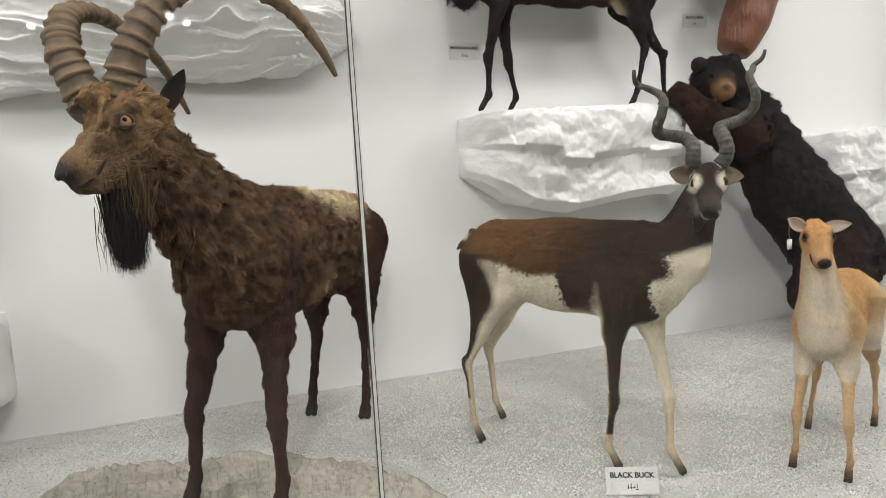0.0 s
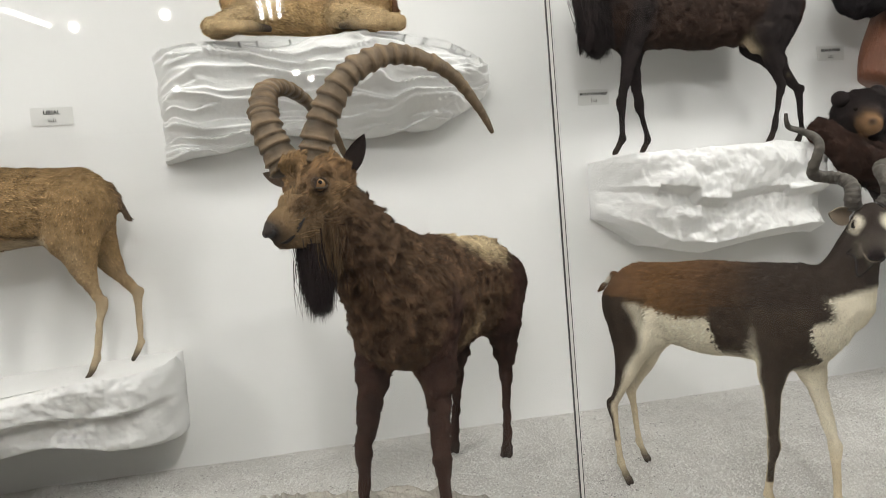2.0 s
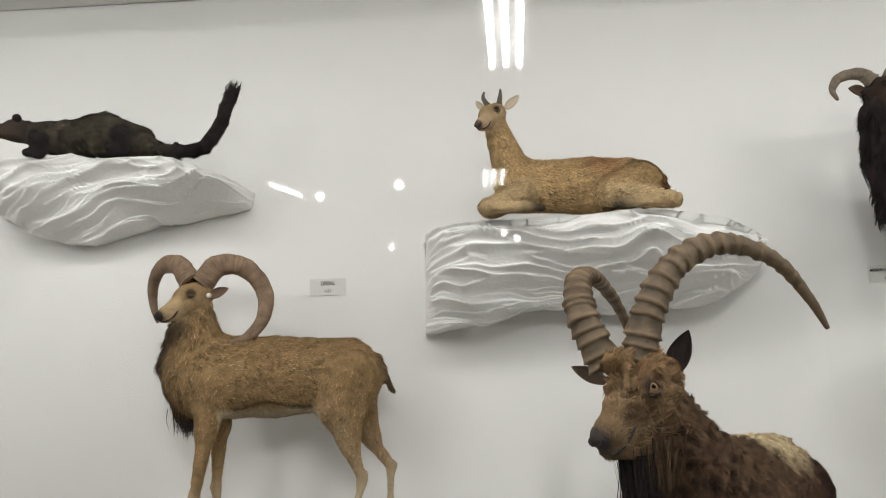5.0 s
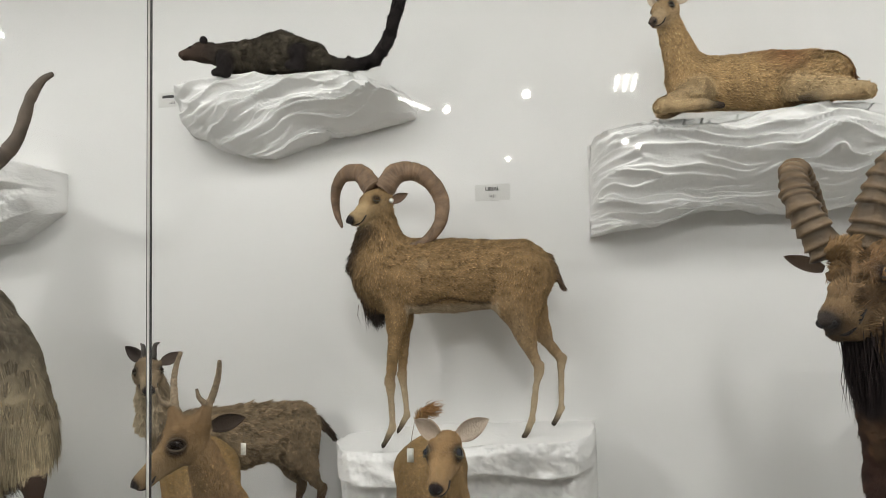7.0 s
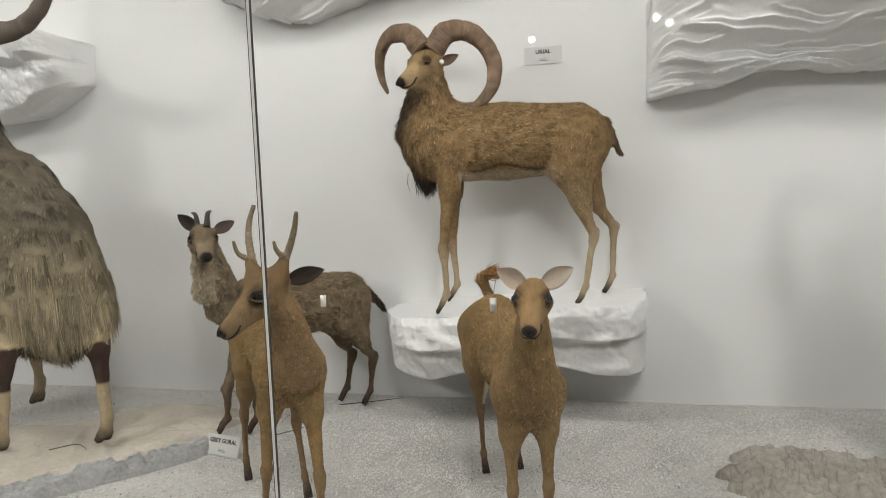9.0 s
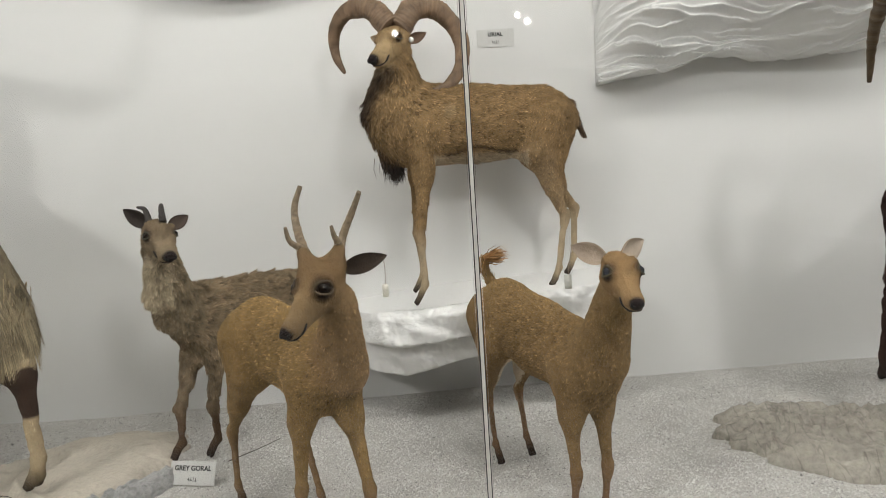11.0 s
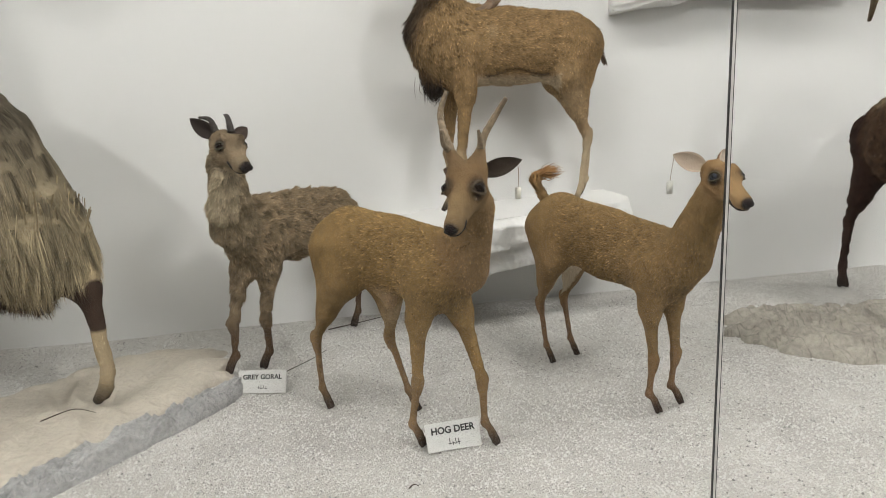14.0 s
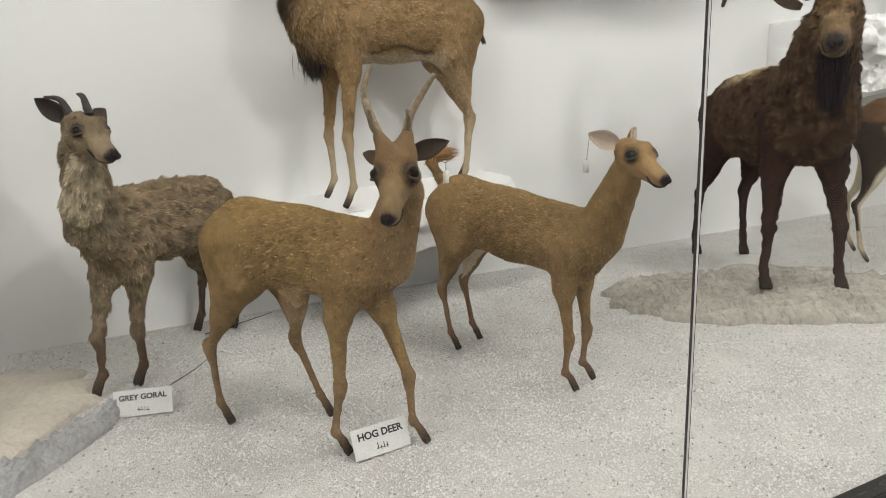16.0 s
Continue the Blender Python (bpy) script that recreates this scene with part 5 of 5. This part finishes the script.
def markhor():
    M = Mount("mounted_markhor", (-3.7, 2.4, 0), (0.15, -0.98, 0), "large long-haired grey and straw markhor mount with twisted horns")
    top, straw, leg = (0.12, 0.1, 0.072), (0.3, 0.245, 0.155), (0.42, 0.33, 0.21)
    C, mid, P = (-4.0, 2.52, 1.06), (-3.76, 2.45, 1.02), (-3.6, 2.39, 0.92)
    torso(M, C, 0.27, mid, 0.22, P, 0.15, top, 0.07, 0.8, 1.4)
    legs(M, C, 0.25, P, 0.2, [(-4.2, 2.3, 0.05), (-3.94, 2.74, 0.05)], [(-3.56, 2.14, 0.05), (-3.2, 2.3, 0.05)], leg, leg, 1.45, 0.02)
    for k in range(4):
        u = k / 3
        x, y = -4.0 + 0.52 * u, 2.5 - 0.14 * u
        M.seg((x - 0.06 * u, y, 1.08 - 0.22 * u), 0.25 - 0.11 * u, (x + 0.02, y, 0.66), 0.19 - 0.02 * u, top, 0.09, 0.9, 0.2, 2.5)
    M.seg((-3.73, 2.41, 1.03), 0.13, (-3.38, 2.34, 0.62), 0.12, top, 0.1, 0.9, 0.2, 2.0)
    M.seg((-3.98, 2.44, 1.6), 0.13, (-4.02, 2.5, 1.2), 0.21, top, 0.12, k=0.06, drop=0.5)
    head(M, (-3.93, 2.4, 1.78), 0.1, (-4.05, 2.28, 1.66), 0.055, top, top, eye=0.018, fur=0.03)

    def tint(v, n, c):
        w = np.clip((1.0 - v[:, 2]) / 0.45, 0, 1)[:, None]
        c = np.where((v[:, 2] > 0.5)[:, None], np.array(top) * (1 - w) + np.array(straw) * w, c)
        k = ((v[:, 2] > 0.3) & (v[:, 2] < 0.47))[:, None]
        return np.where(k, (0.045, 0.028, 0.02), c)
    M.skin(0.0125, 90000, 0.0022, 0.012, tint, lift=0.1, relief=12, stray=0.1, fall=True, lock=9, vivid=0.9)
    hc = (0.1, 0.075, 0.055)
    M.horn([(-3.88, 2.38, 1.83), (-3.68, 2.38, 1.77), (-3.52, 2.39, 1.79), (-3.41, 2.4, 1.9), (-3.35, 2.4, 2.06), (-3.29, 2.4, 2.14), (-3.235, 2.4, 2.165)], 0.05, 0.012, hc, 9, 0.008, 90, 0.6)
    M.horn([(-3.98, 2.42, 1.84), (-4.05, 2.5, 2.0), (-4.0, 2.55, 2.2), (-3.95, 2.6, 2.4)], 0.05, 0.012, hc, 9, 0.008, 70, 0.6)
    r = random.Random(4)
    for i in range(50):
        u = i / 49
        for s in (-1, 1):
            x, y = -4.05 + 0.68 * u, 2.51 - 0.16 * u + s * (0.16 - 0.04 * u)
            M.tuft((x, y, 0.66 + r.uniform(-0.04, 0.08)), (x + r.uniform(-0.02, 0.03), y + s * 0.01, 0.48 + r.uniform(-0.08, 0.1)), 50, 0.03, 0.016, straw if r.random() < 0.7 else (0.2, 0.15, 0.09), 0.0024)
    for i in range(24):
        a = -1.4 + 2.8 * i / 23
        x, y = -3.38 + 0.1 * math.cos(a), 2.35 + 0.1 * math.sin(a)
        M.tuft((x, y, 0.68 + r.uniform(-0.05, 0.06)), (x - 0.02 * math.cos(a), y - 0.01 * math.sin(a), 0.48 + r.uniform(-0.08, 0.1)), 60, 0.03, 0.016, straw if r.random() < 0.75 else (0.22, 0.17, 0.1), 0.0024)
    M.done()


def bear():
    M = Mount("mounted_black_bear", (2.95, 2.85, 0), (0, 1, 0), "black bear mount reared up with its forepaws on a ledge")
    coat = (0.014, 0.01, 0.01)
    M.seg((2.64, 2.84, 1.17), 0.17, (2.98, 2.85, 0.78), 0.21, coat, 0.03, k=0.06)
    M.seg((2.98, 2.85, 0.78), 0.21, (3.3, 2.84, 0.42), 0.24, coat, 0.03, k=0.06)
    M.seg((2.44, 2.83, 1.4), 0.12, (2.6, 2.84, 1.2), 0.17, coat, 0.03, k=0.06)
    M.seg((2.41, 2.8, 1.42), 0.115, (2.4, 2.82, 1.41), 0.115, coat, 0.022, k=0.05)
    M.seg((2.27, 2.6, 1.335), 0.04, (2.31, 2.66, 1.35), 0.05, (0.16, 0.09, 0.045), 0.008, k=0.02)
    M.seg((2.335, 2.695, 1.38), 0.064, (2.38, 2.77, 1.4), 0.09, coat, 0.012, k=0.03)
    M.seg((2.5, 2.72, 1.12), 0.12, (2.28, 2.7, 1.19), 0.09, (0.028, 0.014, 0.01), 0.025, k=0.05)
    M.seg((2.28, 2.7, 1.19), 0.085, (2.13, 2.76, 1.34), 0.06, (0.028, 0.014, 0.01), 0.02, k=0.03)
    M.seg((3.15, 2.72, 0.42), 0.19, (2.97, 2.68, 0.26), 0.15, (0.024, 0.014, 0.012), 0.025, k=0.05)
    M.seg((2.97, 2.68, 0.26), 0.14, (2.99, 2.68, 0.09), 0.085, coat, 0.02, k=0.04)
    M.seg((2.99, 2.68, 0.07), 0.07, (2.88, 2.64, 0.045), 0.05, coat, 0.015, k=0.03)
    M.seg((3.3, 2.9, 0.3), 0.18, (3.3, 2.9, 0.08), 0.08, coat, 0.02, k=0.04)
    M.spot((2.235, 2.56, 1.36), 0.036, (0.01, 0.008, 0.008), 0.5)
    M.skin(0.0125, 39000, 0.0032, 0.0136, relief=18)
    for e in ((2.285, 2.8, 1.495), (2.52, 2.82, 1.52)):
        M.ball(e, 0.042, coat, 0)
    for e in ((2.28, 2.705, 1.43), (2.375, 2.675, 1.43)):
        M.ball(e, 0.013, (0.012, 0.008, 0.006))
    M.done()


def cub():
    M = Mount("mounted_bear_cub", (2.640, 2.9, 2.1), (0, 1, 0), "black bear cub mount with white chest climbing a log")
    coat = (0.012, 0.01, 0.012)
    M.seg((2.700, 2.88, 2.3), 0.12, (2.550, 2.89, 2.07), 0.15, coat, 0.02, k=0.05)
    M.seg((2.850, 2.84, 2.42), 0.095, (2.740, 2.87, 2.34), 0.1, coat, 0.018, k=0.05)
    M.seg((2.910, 2.76, 2.38), 0.035, (2.870, 2.8, 2.4), 0.055, (0.22, 0.14, 0.06), 0.008, k=0.03)
    M.seg((2.740, 2.78, 2.24), 0.06, (2.880, 2.8, 2.2), 0.045, coat, 0.015, k=0.03)
    M.seg((2.590, 2.78, 2.03), 0.09, (2.740, 2.78, 2.06), 0.055, coat, 0.015, k=0.03)
    M.spot((2.720, 2.77, 2.22), 0.05, (0.7, 0.68, 0.64), 0.3)
    M.skin(0.011, 18000, 0.0028, 0.0102, relief=22)
    for e in ((2.780, 2.86, 2.51), (2.910, 2.88, 2.5)):
        M.ball(e, 0.032, coat, 0)
    M.done()
    path = spline([(2.67, 2.98, 1.6), (2.79, 2.97, 1.85), (2.93, 2.98, 2.15), (3.02, 3.02, 2.36)], 30)
    v, f = tube(path, [0.085 + 0.045 * math.sin(min(1, i / 7) * 1.57) for i in range(30)], 22)
    v = [q + 0.02 * noise.noise(Vector(q * 9)) for q in v]
    tagged(part("log", v, f, BARK, smooth=True), "reddish-brown varnished log fixed to the wall", "log")


def civet():
    M = Mount("mounted_civet", (-2.4, 2.92, 2.25), (0, 1, 0), "dark grey civet mount with raised black tail on a ledge")
    coat, black = (0.062, 0.052, 0.038), (0.018, 0.015, 0.015)
    M.seg((-2.64, 2.9, 2.35), 0.072, (-2.40, 2.91, 2.355), 0.095, coat, 0.018, k=0.05)
    M.seg((-2.40, 2.91, 2.355), 0.095, (-2.24, 2.92, 2.32), 0.075, coat, 0.018, k=0.05)
    M.seg((-2.79, 2.87, 2.385), 0.048, (-2.66, 2.9, 2.36), 0.06, (0.045, 0.035, 0.028), 0.012, k=0.04)
    M.seg((-2.875, 2.83, 2.365), 0.026, (-2.8, 2.86, 2.385), 0.042, (0.06, 0.04, 0.03), 0.006, k=0.03)
    for x, y in ((-2.66, 2.84), (-2.6, 2.96), (-2.28, 2.84), (-2.24, 2.98)):
        M.seg((x, y, 2.32), 0.045, (x, y, 2.265), 0.025, black, 0.01, k=0.03)
        M.seg((x, y, 2.263), 0.022, (x - 0.05, y - 0.01, 2.262), 0.018, black, 0.006, k=0.02)
    t = spline([(-2.22, 2.92, 2.31), (-2.1, 2.9, 2.27), (-1.95, 2.88, 2.255), (-1.87, 2.88, 2.32), (-1.83, 2.88, 2.41), (-1.805, 2.88, 2.5)], 12)
    for i in range(11):
        M.seg(t[i], 0.028 - 0.0006 * i, t[i + 1], 0.0275 - 0.0006 * i, lerp(coat, black, min(1, i / 3)), 0.02, k=0.02)
    M.skin(0.008, 30000, 0.0024, 0.0102, relief=26)
    for e in ((-2.77, 2.83, 2.43), (-2.77, 2.91, 2.43)):
        M.ball(e, 0.02, black, 0)
    M.ball((-2.835, 2.815, 2.395), 0.008, (0.01, 0.01, 0.01))
    M.tuft((-1.806, 2.88, 2.49), (-1.785, 2.88, 2.565), 160, 0.014, 0.012, black, 0.003)
    M.done()


for build in (ibex, urial, recliner, mouflon, blackbuck, fawn, hog_deer, hog_doe, goral, markhor, bear, cub, civet):
    build()
